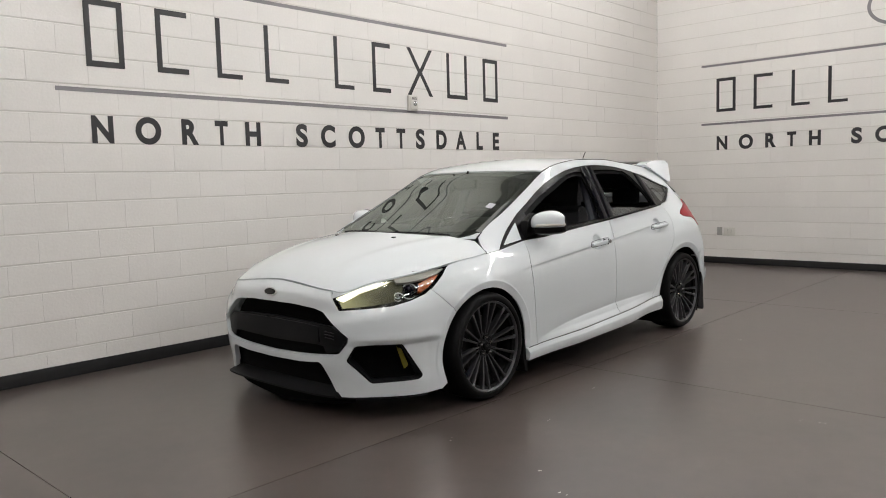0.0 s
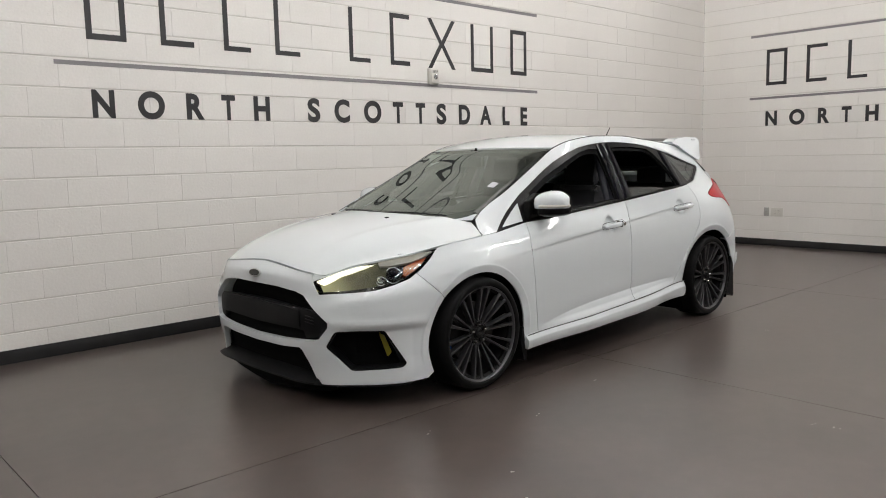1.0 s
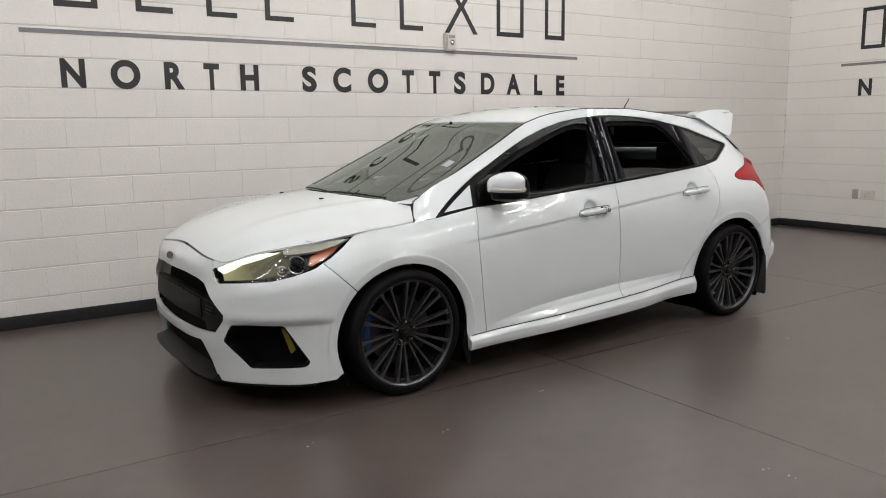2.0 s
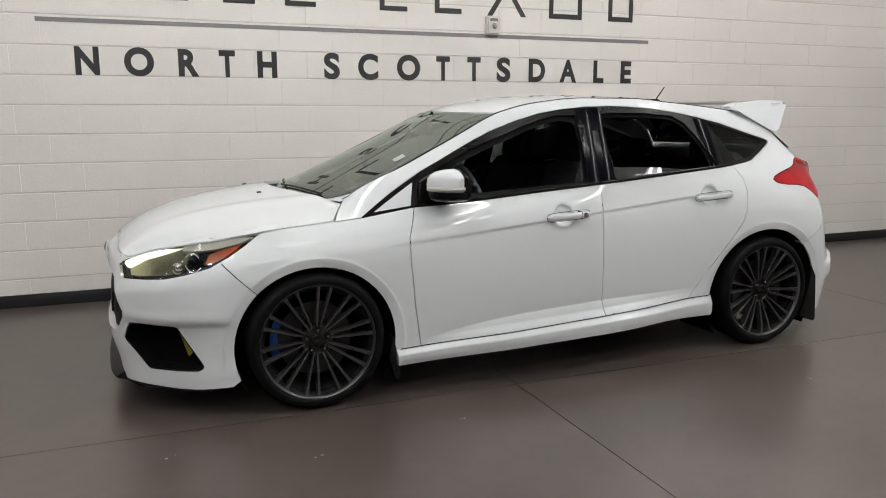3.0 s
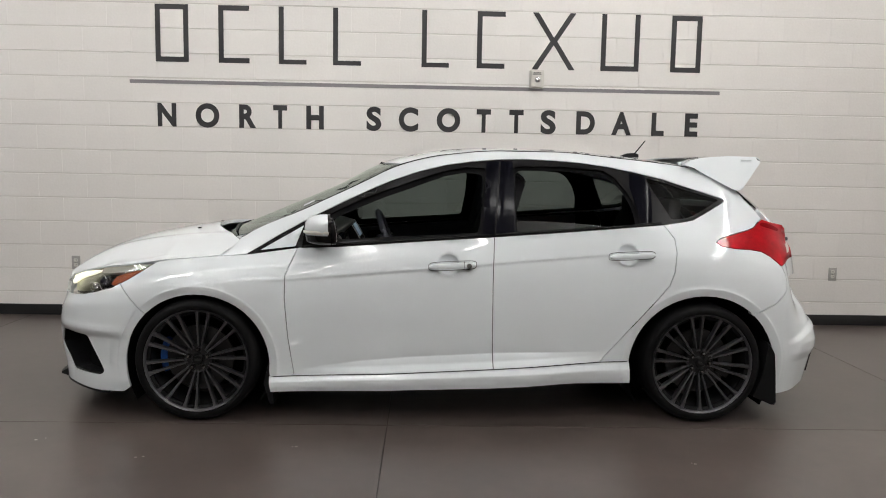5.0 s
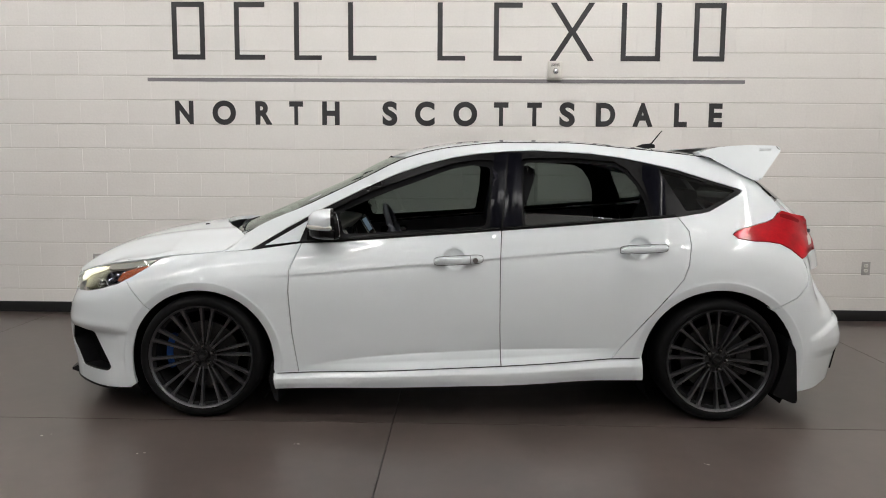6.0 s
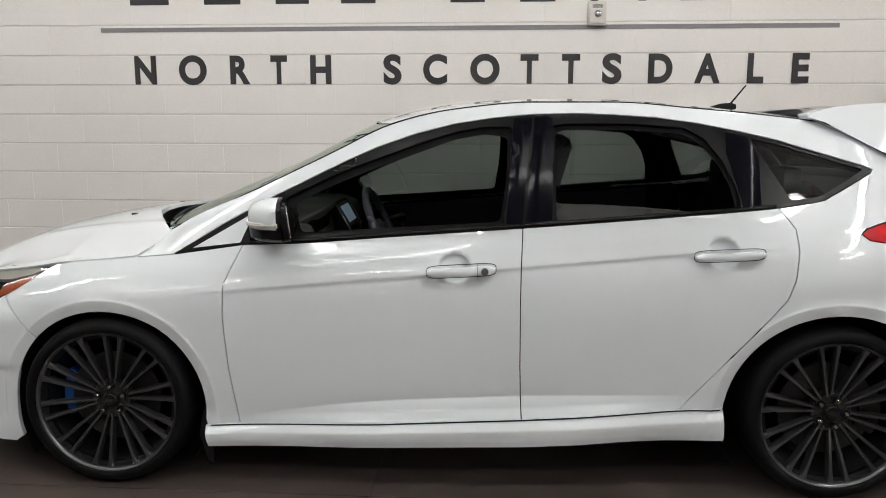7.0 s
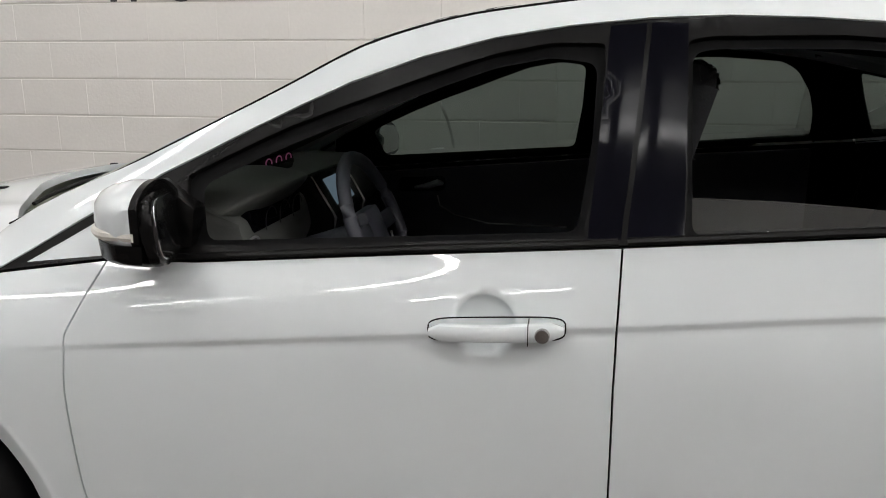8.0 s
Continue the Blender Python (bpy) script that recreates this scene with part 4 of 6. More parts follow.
QUARTER = rounded(side_pts([(1.035, 1.305), (1.13, 1.286), (1.27, 1.248), (1.428, 1.203), (1.26, 1.112), (1.225, 1.104), (1.145, 1.096)]), 0.014)
TRI = rounded(side_pts([(-1.02, 0.905), (-0.835, 0.928), (-0.83, 0.946), (-0.80, 1.035)]), 0.006)
surround = side_pts([(-1.085, 0.886)] + [(-0.95, 0.905), (-0.822, 0.924), (-0.62, 0.933), (-0.2, 0.967), (0.198, 0.997), (0.6, 1.029)] + WINDOW_LINE[:-1])
frame_side, frame_far = both("window_surround", surround, flank_out(-0.004), BLACK_TRIM, car, holes=[FRONT_HOLE, REAR_HOLE, QUARTER, TRI], gap=0.001, flange=0.02, hole_flange=0.03, label="satin black window surround")

for hole_out, hole_in in ((FRONT_HOLE, FRONT_OPEN), (REAR_HOLE, REAR_OPEN)):
    both("window_seal", shrink(hole_out, -0.004), flank_out(-0.018), SEAL, car, holes=[hole_in], gap=0, flange=0.0, hole_flange=0.0, label="black rubber window seal")


def bulged(pl):
    """A surface just proud of the window frame, crowned across the strip."""
    def f(p):
        x = flank(p[:, 0], p[:, 1])[:, 0]
        mid, wide = sum(q[0] for q in pl) / len(pl), 0.07
        lean = (p[:, 1] - 1.19) * 0.13
        return flank(p[:, 0], p[:, 1], 0.005 - 0.012 * ((x - mid - lean) / wide) ** 2)
    return f


for nm, pl in (("pillar_cover", [(0.136, 1.003), (0.194, 1.006), (0.236, 1.374), (0.168, 1.370)]), ("pillar_cover", [(0.204, 1.008), (0.303, 1.016), (0.312, 1.374), (0.246, 1.376)]), ("pillar_cover", [(0.975, 1.073), (1.128, 1.086), (1.022, 1.313), (0.875, 1.338), (0.945, 1.24)])):
    both(nm, side_pts(pl), bulged(pl), PILLAR_BLACK, car, gap=0, flange=0.006, label="gloss black pillar cover")
both("quarter_light", TRI, flank_out(-0.007), PAINT, car, gap=-0.003, flange=0.006, label="pale triangular sail panel")
both("quarter_glass", QUARTER, flank_out(-0.008), TINT, car, gap=-0.004, flange=0.004, label="dark tinted quarter glass")
# near front pane is wound down; the near rear one is most of the way down; the far ones are shut
lowered = side_pts([(0.318, 1.012), (0.318, 1.074), (0.45, 1.071), (0.6, 1.064), (0.75, 1.052), (0.88, 1.040), (0.6, 1.028)])
skin("rear_door_glass", lowered, flank_out(-0.022), TINT_DULL, rd, gap=-0.003, flange=0.004, label="tinted pane wound nearly down")
skin("front_door_glass", FRONT_OPEN, flank_out(-0.014), TINT, fd2, gap=-0.004, flange=0.004, mirror=True, label="dark tinted door glass")
skin("rear_door_glass", REAR_OPEN, flank_out(-0.014), TINT, rd2, gap=-0.004, flange=0.004, mirror=True, label="dark tinted door glass")
# waist strip under the windows
for sg, dr in ((-1, fd), (1, fd2)):
    bm = bmesh.new()
    pts = [flank(u, z, 0.002) for u, z in side_pts([(-0.80, 0.928), (-0.62, 0.940), (-0.2, 0.974), (0.190, 1.003)])]
    tube(bm, [(p[0], p[1] * -sg, p[2]) for p in pts], 0.008, 8)
    part("waist_strip", bm, BLACK_TRIM, dr)
for sg, dr in ((-1, rd), (1, rd2)):
    bm = bmesh.new()
    pts = [flank(u, z, 0.002) for u, z in side_pts([(0.206, 1.005), (0.6, 1.036), (0.9, 1.060), (1.085, 1.075)])]
    tube(bm, [(p[0], p[1] * -sg, p[2]) for p in pts], 0.008, 8)
    part("waist_strip", bm, BLACK_TRIM, dr)

# hood
edge = [(float(np.interp(u, _gs, _ex)), float(np.interp(u, _gs, _ey))) for u in np.linspace(0.0, float(np.interp(-1.222, _zx, _gs)), 46)]
back = [(-1.140, 0.650), (-1.170, 0.60), (-1.216, 0.53), (-1.285, 0.40), (-1.350, 0.26), (-1.380, 0.12), (-1.386, 0.0)]
hood_half = edge + back
hood_line = [(x, -y) for x, y in hood_half] + [(x, y) for x, y in hood_half[-2::-1]][:-1]


def hood_surface(p):
    x, y = p[:, 0], p[:, 1]
    a = np.abs(y)
    ridge = 0.007 * np.exp(-((a - np.interp(x, [-2.1, -1.2], [0.36, 0.52])) / 0.05) ** 2) * np.clip((x + 2.1) / 0.4, 0, 1)
    edge_x, edge_d = np.interp(a, _ey[_nose], _ex[_nose]), np.interp(a, _ey[_nose], _drop[_nose])
    sweep = edge_d * np.exp(-((x - edge_x) / 0.14) ** 2)
    return np.stack([x, y, hood_z(x, y) + ridge + sweep], axis=-1)


hood = skin("hood", hood_line, hood_surface, PAINT, car, gap=0.0018, flange=0.02, outward=(0, 0, 1), step=0.026)
for y in (-0.27, 0.27):
    part("washer_nozzle", box_bm(-1.478, -1.456, y - 0.010, y + 0.010, float(hood_z(-1.467, y)) - 0.01, float(hood_z(-1.467, y)) + 0.006, bevel=0.003), BLACK_PLASTIC, hood)

# cowl, wipers, windscreen, roof
cowl = [(-1.37 + 0.20 * w * w, w * 1.0) for w in np.linspace(-0.88, 0.88, 25)] + [(-1.22 + 0.10 * w * w, w) for w in np.linspace(0.88, -0.88, 25)]
skin("cowl", cowl, top_out(-0.045), BLACK_PLASTIC, car, gap=0, flange=0.01, outward=(0, 0, 1), label="black plastic scuttle under the windscreen")
screen = [(-1.31 + 0.172 * w * w, w) for w in np.linspace(-0.985, 0.985, 30)] + [(-0.425 + 0.128 * w * w, w) for w in np.linspace(0.985, -0.985, 30)]
def eased(loop, w0=0.80):
    """Rounds the lower corners of the windscreen."""
    return [(x + 0.085 * max(0.0, (abs(w) - w0) / (0.985 - w0)) ** 2.2 if x < -0.9 else x, w) for x, w in loop]


screen = eased(screen)
for sg in (-1, 1):
    foot = [(-1.19, sg * 0.84), (-1.145, sg * 0.988), (-1.0, sg * 0.988), (-1.04, sg * 0.90), (-1.12, sg * 0.82)]
    skin("pillar_foot", foot, top_out(-0.0095), PAINT, car, gap=0, flange=0.004, outward=(0, 0, 1), step=0.02)
ws = skin("windshield", screen, top_out(-0.004), WINDSHIELD, car, gap=0.001, flange=0.005, outward=(0, 0, 1), step=0.035, label="windscreen with a dark border")
ws.visible_shadow = True
hole = [(x + 0.035 if x < -0.95 else x, w) for x, w in shrink(screen, 0.042)]
skin("screen_border", screen, top_out(-0.008), BLACK_TRIM, ws, holes=[hole], gap=0.002, flange=0, outward=(0, 0, 1), step=0.03)
for y0, y1, sw in ((-0.50, 0.10, 0.05), (0.50, -0.05, 0.05)):
    bm = bmesh.new()
    pts = []
    for t in np.linspace(0, 1, 9):
        y = y0 + (y1 - y0) * t
        x = -1.292 + 0.15 * (y / 0.64) ** 2 + sw * math.sin(math.pi * t) * 0.35
        w = y / float(edge_y(x))
        pts.append(tuple(top(np.array([x]), np.array([w]), 0.006)[0]))
    tube(bm, pts, 0.005, 6)
    part("wiper", bm, BLACK_PLASTIC, car)
# paper label on the glass near the driver's pillar, colour dimmed as through tint
skin("screen_label", [(-0.83, -0.85), (-0.772, -0.85), (-0.772, -0.765), (-0.83, -0.765)], top_out(-0.0015), WHITE_LABEL, ws, gap=0, flange=0.001, outward=(0, 0, 1), label="small white paper label")

roof_line = [(-0.418 + 0.128 * w * w, w) for w in np.linspace(-0.985, 0.985, 30)] + [(x, 0.985) for x in np.linspace(-0.2, 1.30, 20)] + [(1.40 - 0.06 * w * w, w) for w in np.linspace(0.98, -0.98, 20)] + [(x, -0.985) for x in np.linspace(1.30, -0.2, 20)]
roof = skin("roof", roof_line, top_out(0), PAINT, car, gap=0.002, flange=0.015, outward=(0, 0, 1), step=0.035)
for sg in (-1, 1):
    bm = bmesh.new()
    tube(bm, [(x, sg * float(edge_y(x)), float(edge_z(x)) - 0.001) for x in np.linspace(-0.31, 1.33, 40)], 0.0024, 8)
    part("roof_moulding", bm, BLACK_TRIM, car, "black strip in the roof gutter")
    bm = bmesh.new()
    tube(bm, [(x, sg * float(edge_y(x)), float(edge_z(x)) - 0.001) for x in np.linspace(-1.14, -0.30, 24)], 0.002, 8)
    part("screen_moulding", bm, BLACK_TRIM, car)

# aerial
bm = bmesh.new()
prism(bm, [(-0.062, 0), (-0.05, 0.012), (-0.01, 0.026), (0.035, 0.030), (0.058, 0.022), (0.06, 0)], 0.036, pose(1.112, 0.018, 1.416, 90, 0, 0), 0.006)
aerial = part("roof_aerial", bm, BLACK_PLASTIC, car, "short black roof aerial")
bm = bmesh.new()
tube(bm, [(1.148, 0, 1.440), (1.212, 0, 1.522)], [0.0045, 0.003], 8)
part("mast", bm, BLACK_TRIM, aerial)

# tail: hatch, glass, wing, lamps, bumper
hb = [(-0.65, 0.78), (-0.665, 0.90), (-0.69, 1.03), (-0.672, 1.13), (-0.655, 1.158)]
tg = skin("tailgate", hb + [(-y, z) for y, z in hb[::-1]], hatch, PAINT, car, gap=0.002, flange=0.05, outward=(1, 0, 0), step=0.035)
hg = [(-0.655, 1.160), (-0.612, 1.24), (-0.55, 1.31), (-0.50, 1.36)]
skin("tailgate_glass", hg + [(-y, z) for y, z in hg[::-1]], hatch, TINT, tg, gap=0.001, flange=0.006, outward=(1, 0, 0), step=0.05, label="dark tinted rear window")
skin("glass_border", hg + [(-y, z) for y, z in hg[::-1]], lambda p: hatch(p) - np.array([0.01, 0, 0]), BLACK_TRIM, tg, holes=[[(-0.56, 1.19), (-0.52, 1.26), (-0.46, 1.32), (0.46, 1.32), (0.52, 1.26), (0.56, 1.19)]], gap=0.002, flange=0, outward=(1, 0, 0), step=0.05)
light = side_pts([(1.659, 1.103)] + LIGHT_UP[1:] + LIGHT_LOW) + side_pts([(1.765, 0.876), (1.832, 0.898), (1.850, 0.955), (1.842, 1.005), (1.785, 1.052), (1.715, 1.086)])
tl, tl2 = both("tail_light", rounded(light, 0.005), flank_out(0.004), TAIL_RED, car, gap=0.002, flange=0.03, label="red tail lamp cluster")
for sg, t in ((1, tl), (-1, tl2)):
    # deeper red band, darkening the lens along its upper edge
    inner = [(u * sg, z) for u, z in side_pts([(1.65, 1.088), (1.705, 1.076), (1.755, 1.050), (1.745, 1.038), (1.69, 1.056), (1.635, 1.072)])]
    skin("lamp_core", rounded(inner, 0.014), flank_out(0.0052), TAIL_DARK, t, gap=0, flange=0.003)
    rev = [(u * sg, z) for u, z in side_pts([(1.785, 0.925), (1.822, 0.932), (1.832, 0.982), (1.800, 0.968)])]
    skin("reverse_lamp", rev, flank_out(0.0068), IVORY, t, gap=0, flange=0.003, step=0.012, label="pale reversing lamp")
rb_half = side_pts(SEAM_R[::-1]) + side_pts([(1.765, 0.874), (1.81, 0.89)]) + [(at_x(1.93, 0.86), 0.86), (at_x(2.03, 0.80), 0.80), (S_END - 0.002, 0.78)]
rb_low = [(S_END - 0.002, 0.30), (at_x(2.03, 0.28), 0.28), (at_x(1.99, 0.235), 0.235), (at_x(1.83, 0.182), 0.182), (at_x(1.70, 0.172), 0.172)]
rear_half = rb_half + rb_low + side_pts(arc(*ARCH_R, -20, 46, 12))


def tail_surface(p):
    """Rear bumper; a sculpted lower corner stands proud."""
    q = flank(p[:, 0], p[:, 1])
    x, z = q[:, 0], q[:, 1] * 0 + q[:, 2]
    on = np.clip((x - 1.76) / 0.08, 0, 1)
    lip = on * (0.020 * np.clip((0.52 + 0.35 * (x - 1.9) - z) / 0.03, 0, 1) - 0.016 * np.clip((0.40 - z) / 0.05, 0, 1))
    return flank(p[:, 0], z, lip)


_tx = np.arange(1.77, 2.06, 0.012)
tail_lines = [side_pts(zip(_tx, 0.52 + 0.35 * (_tx - 1.9) + k)) for k in (0.004, -0.012, -0.03, -0.036)] + [side_pts(zip(_tx, 0 * _tx + k)) for k in (0.404, 0.385, 0.35)]
both("rear_bumper", rear_half, tail_surface, PAINT, car, flange=0.03, lines=tail_lines + CREASES, step=0.016)
corner = side_pts([(1.985, 0.47), (2.05, 0.52), (2.05, 0.30), (1.995, 0.245), (1.965, 0.25), (1.99, 0.33)])
both("bumper_insert", rounded(corner, 0.012), flank_out(0.012), BLACK_PLASTIC, car, gap=0, flange=0.02, label="black plastic bumper insert")

# roof wing: two end plates and a blade
bm = bmesh.new()
plate = rounded([(1.255, 1.378), (1.30, 1.398), (1.36, 1.412), (1.43, 1.420), (1.52, 1.426), (1.675, 1.424), (1.700, 1.412), (1.695, 1.392), (1.565, 1.256), (1.535, 1.252), (1.48, 1.275), (1.36, 1.335)], 0.012)
for sg in (-1, 1):
    bm = bmesh.new()
    prism(bm, plate, 0.095, pose(0, -0.615 if sg < 0 else 0.52, 0, 0, 0, 0) @ pose(0, 0.095, 0, 90, 0, 0), 0.014)
    for v in bm.verts:
        t = np.clip((v.co.z - 1.25) / 0.19, 0, 1)
        v.co.y += sg * (0.03 * (1 - t) - 0.085 * t)
    pl = part("wing_plate", bm, PAINT, car, "white wing end plate")
    if sg < 0:
        for k in range(3):
            part("plate_badge", box_bm(1.58 + 0.004 * k, 1.64 + 0.004 * k, -0.5565, -0.545, 1.385 + 0.009 * k, 1.389 + 0.009 * k, bevel=0.001), PAINT, pl)
bm = bmesh.new()
blade, n = [], 17
for i in range(n):
    y = -0.49 + 0.98 * i / (n - 1)
    c = 0.012 * (1 - (y / 0.49) ** 2)
    blade.append([bm.verts.new(v) for v in ((1.40, y, 1.404 + c), (1.48, y, 1.416 + c), (1.64, y, 1.416 + c), (1.66, y, 1.408 + c), (1.62, y, 1.396 + c), (1.45, y, 1.392 + c))])
for i in range(n - 1):
    for j in range(6):
        bm.faces.new((blade[i][j], blade[i][(j + 1) % 6], blade[i + 1][(j + 1) % 6], blade[i + 1][j]))
bmesh.ops.recalc_face_normals(bm, faces=bm.faces[:])
part("wing_blade", bm, BLACK_GLOSS, car, "black wing blade across the roof end")
bm = bmesh.new()
base, n = [], 15
for i in range(n):
    y = -0.54 + 1.08 * i / (n - 1)
    c = 0.018 * (1 - (y / 0.54) ** 2)
    base.append([bm.verts.new(v) for v in ((1.28, y, 1.374 + c), (1.40, y, 1.366 + c), (1.56, y, 1.325 + c), (1.565, y, 1.305 + c), (1.40, y, 1.335 + c))])
for i in range(n - 1):
    for j in range(5):
        bm.faces.new((base[i][j], base[i][(j + 1) % 5], base[i + 1][(j + 1) % 5], base[i + 1][j]))
bmesh.ops.recalc_face_normals(bm, faces=bm.faces[:])
part("wing_base", bm, BLACK_TRIM, car)

# door mirrors
for sg in (-1, 1):
    bm = bmesh.new()
    cage = []
    n, m = 14, 20
    for i in range(n + 1):
        t = i / n
        y = 0.79 + 0.195 * t
        prof = math.sin(math.pi * (0.10 + 0.86 * t)) ** 0.42
        for_x = 0.140 * prof * (1 - 0.18 * t)
        cz = 1.034 + 0.008 * t
        hz = 0.074 * prof
        ring = []
        for k in range(m):
            a = 2 * math.pi * k / m
            ca, sa = math.cos(a), math.sin(a)
            xx = -0.658 + (-for_x if ca < 0 else 0.002) * abs(ca) ** 0.75
            ring.append(bm.verts.new((xx + 0.026 * t, sg * y, cz - 0.006 + hz * math.copysign(abs(sa) ** 0.7, sa))))
        cage.append(ring)
    for i in range(n):
        for k in range(m):
            bm.faces.new((cage[i][k], cage[i][(k + 1) % m], cage[i + 1][(k + 1) % m], cage[i + 1][k]))
    bm.faces.new(cage[0]), bm.faces.new(cage[-1])
    bmesh.ops.recalc_face_normals(bm, faces=bm.faces[:])
    bmesh.ops.bisect_plane(bm, geom=bm.verts[:] + bm.edges[:] + bm.faces[:], plane_co=(0, 0, 1.000), plane_no=(0, 0, -1), clear_outer=True)
    back = bm.copy()
    rear_cut = dict(plane_co=(-0.672, sg * 0.79, 1.0), plane_no=(1, -0.135 * sg, 0))
    bmesh.ops.bisect_plane(bm, geom=bm.verts[:] + bm.edges[:] + bm.faces[:], clear_outer=True, **rear_cut)
    bmesh.ops.bisect_plane(back, geom=back.verts[:] + back.edges[:] + back.faces[:], clear_inner=True, **rear_cut)
    mirror_shell = part("door_mirror", bm, PAINT, car, "white door mirror with black foot and side repeater")
    part("mirror_back", back, BLACK_TRIM, mirror_shell, "black rear half of the mirror housing")
    bm = bmesh.new()
    lower = []
    for i in range(n + 1):
        t = i / n
        y = 0.79 + 0.193 * t
        prof = math.sin(math.pi * (0.10 + 0.86 * t)) ** 0.42
        ring = []
        for k in range(m):
            a = 2 * math.pi * k / m
            ca, sa = math.cos(a), math.sin(a)
            xx = -0.658 + (-0.136 * prof * (1 - 0.18 * t) if ca < 0 else 0.004) * abs(ca) ** 0.75
            ring.append(bm.verts.new((xx + 0.026 * t, sg * y, (0.980 if sa < 0 else 1.001) + (0.032 * prof if sa < 0 else 0.0) * math.copysign(abs(sa) ** 0.7, sa))))
        lower.append(ring)
    for i in range(n):
        for k in range(m):
            bm.faces.new((lower[i][k], lower[i][(k + 1) % m], lower[i + 1][(k + 1) % m], lower[i + 1][k]))
    bm.faces.new(lower[0]), bm.faces.new(lower[-1])
    bmesh.ops.recalc_face_normals(bm, faces=bm.faces[:])
    part("mirror_foot", bm, BLACK_TRIM, mirror_shell, "black lower shell")
    bm = bmesh.new()
    tri = [(-0.80, 0.935), (-0.635, 0.955), (-0.622, 1.035), (-0.70, 1.09), (-0.785, 1.042)]
    prism(bm, tri, 0.05, pose(0, -0.745 if sg < 0 else 0.795, 0, 90, 0, 0), 0.006)
    part("mirror_sail", bm, BLACK_TRIM, mirror_shell, "black sail plate carrying the mirror")
    bm = bmesh.new()
    facing = Matrix.Translation((-0.628, sg * 0.888, 1.022)) @ Vector((0.955, -0.255 * sg, 0.12)).to_track_quat("Z", "Y").to_matrix().to_4x4()
    oval = rounded([(-0.088, -0.062), (0.088, -0.058), (0.082, 0.056), (-0.082, 0.064)], 0.05)
    prism(bm, [(x * 1.07, y * 1.10) for x, y in oval], 0.022, facing @ pose(0, 0, -0.024), 0.008)
    part("mirror_bezel", bm, BLACK_TRIM, mirror_shell, "black rim round the mirror glass")
    bm = bmesh.new()
    prism(bm, [(x * 0.94, y * 0.92) for x, y in oval], 0.004, facing @ pose(0, 0, -0.002), 0.001)
    part("mirror_glass", bm, CHROME, mirror_shell, "mirror glass")
    bm = bmesh.new()
    pts = []
    for t in np.linspace(0.35, 0.93, 10):
        prof = math.sin(math.pi * (0.10 + 0.86 * t)) ** 0.42
        pts.append((-0.658 - 0.1385 * prof * (1 - 0.18 * t) + 0.028 * t, sg * (0.79 + 0.195 * t), 1.012 + 0.004 * t))
    pts.append((-0.640, sg * 0.982, 1.016))
    tube(bm, pts, 0.009, 8)
    part("side_repeater", bm, IVORY, mirror_shell, "pale side repeater strip")

# wheels
rim_bm = bmesh.new()
lathe(rim_bm, [(0.2655, -0.006), (0.2690, -0.001), (0.2665, 0.007), (0.2600, 0.012), (0.2545, 0.022), (0.2560, 0.004), (0.2615, -0.004)], 72)
spoke_bm = bmesh.new()
secs = []
for i in range(10):
    t = i / 9
    r = 0.058 + (0.2575 - 0.058) * t
    w = 0.0048 + 0.0040 * t + 0.0042 * max(0, (t - 0.78) / 0.22) ** 2
    yf = 0.040 - 0.006 * math.sin(math.pi * t) - 0.036 * t ** 1.4
    secs.append([spoke_bm.verts.new((r, yf + dy, dx)) for dx, dy in ((-w, 0.006), (-w * 0.62, 0), (w * 0.62, 0), (w, 0.006), (w * 0.75, 0.036), (-w * 0.75, 0.036))])
for i in range(9):
    for j in range(6):
        spoke_bm.faces.new((secs[i][j], secs[i][(j + 1) % 6], secs[i + 1][(j + 1) % 6], secs[i + 1][j]))
spoke_bm.faces.new(secs[0]), spoke_bm.faces.new(secs[-1])
bmesh.ops.recalc_face_normals(spoke_bm, faces=spoke_bm.faces[:])
bmesh.ops.recalc_face_normals(rim_bm, faces=rim_bm.faces[:])
wheel = part("wheel", rim_bm, RIM, car, "dark grey twenty-spoke alloy wheel")
# barrel and hub wear the darkened alloy, shade painted in
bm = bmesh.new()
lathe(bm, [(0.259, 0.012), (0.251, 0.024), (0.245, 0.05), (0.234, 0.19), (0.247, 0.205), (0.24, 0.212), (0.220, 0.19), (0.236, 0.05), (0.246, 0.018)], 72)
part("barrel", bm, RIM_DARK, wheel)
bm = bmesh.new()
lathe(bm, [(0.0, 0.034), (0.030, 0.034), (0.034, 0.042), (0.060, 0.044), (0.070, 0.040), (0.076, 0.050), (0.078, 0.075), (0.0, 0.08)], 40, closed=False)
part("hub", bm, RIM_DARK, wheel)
SPOKE = None
for k in range(10):
    for off in (-1, 1):
        if SPOKE is None:
            ob = part("spoke", spoke_bm, RIM, wheel)
            SPOKE = ob.data
            MIRRORED = SPOKE.copy()
            MIRRORED.transform(Matrix.Diagonal((1, 1, -1, 1)))
            MIRRORED.flip_normals()
        else:
            ob = mesh_part("spoke", SPOKE if off > 0 else MIRRORED, wheel)
        if off < 0:
            ob.data = MIRRORED
        ob.matrix_basis = Matrix.Rotation(-radians(36 * k + 10 + off * 6.7), 4, "Y")
bm = bmesh.new()
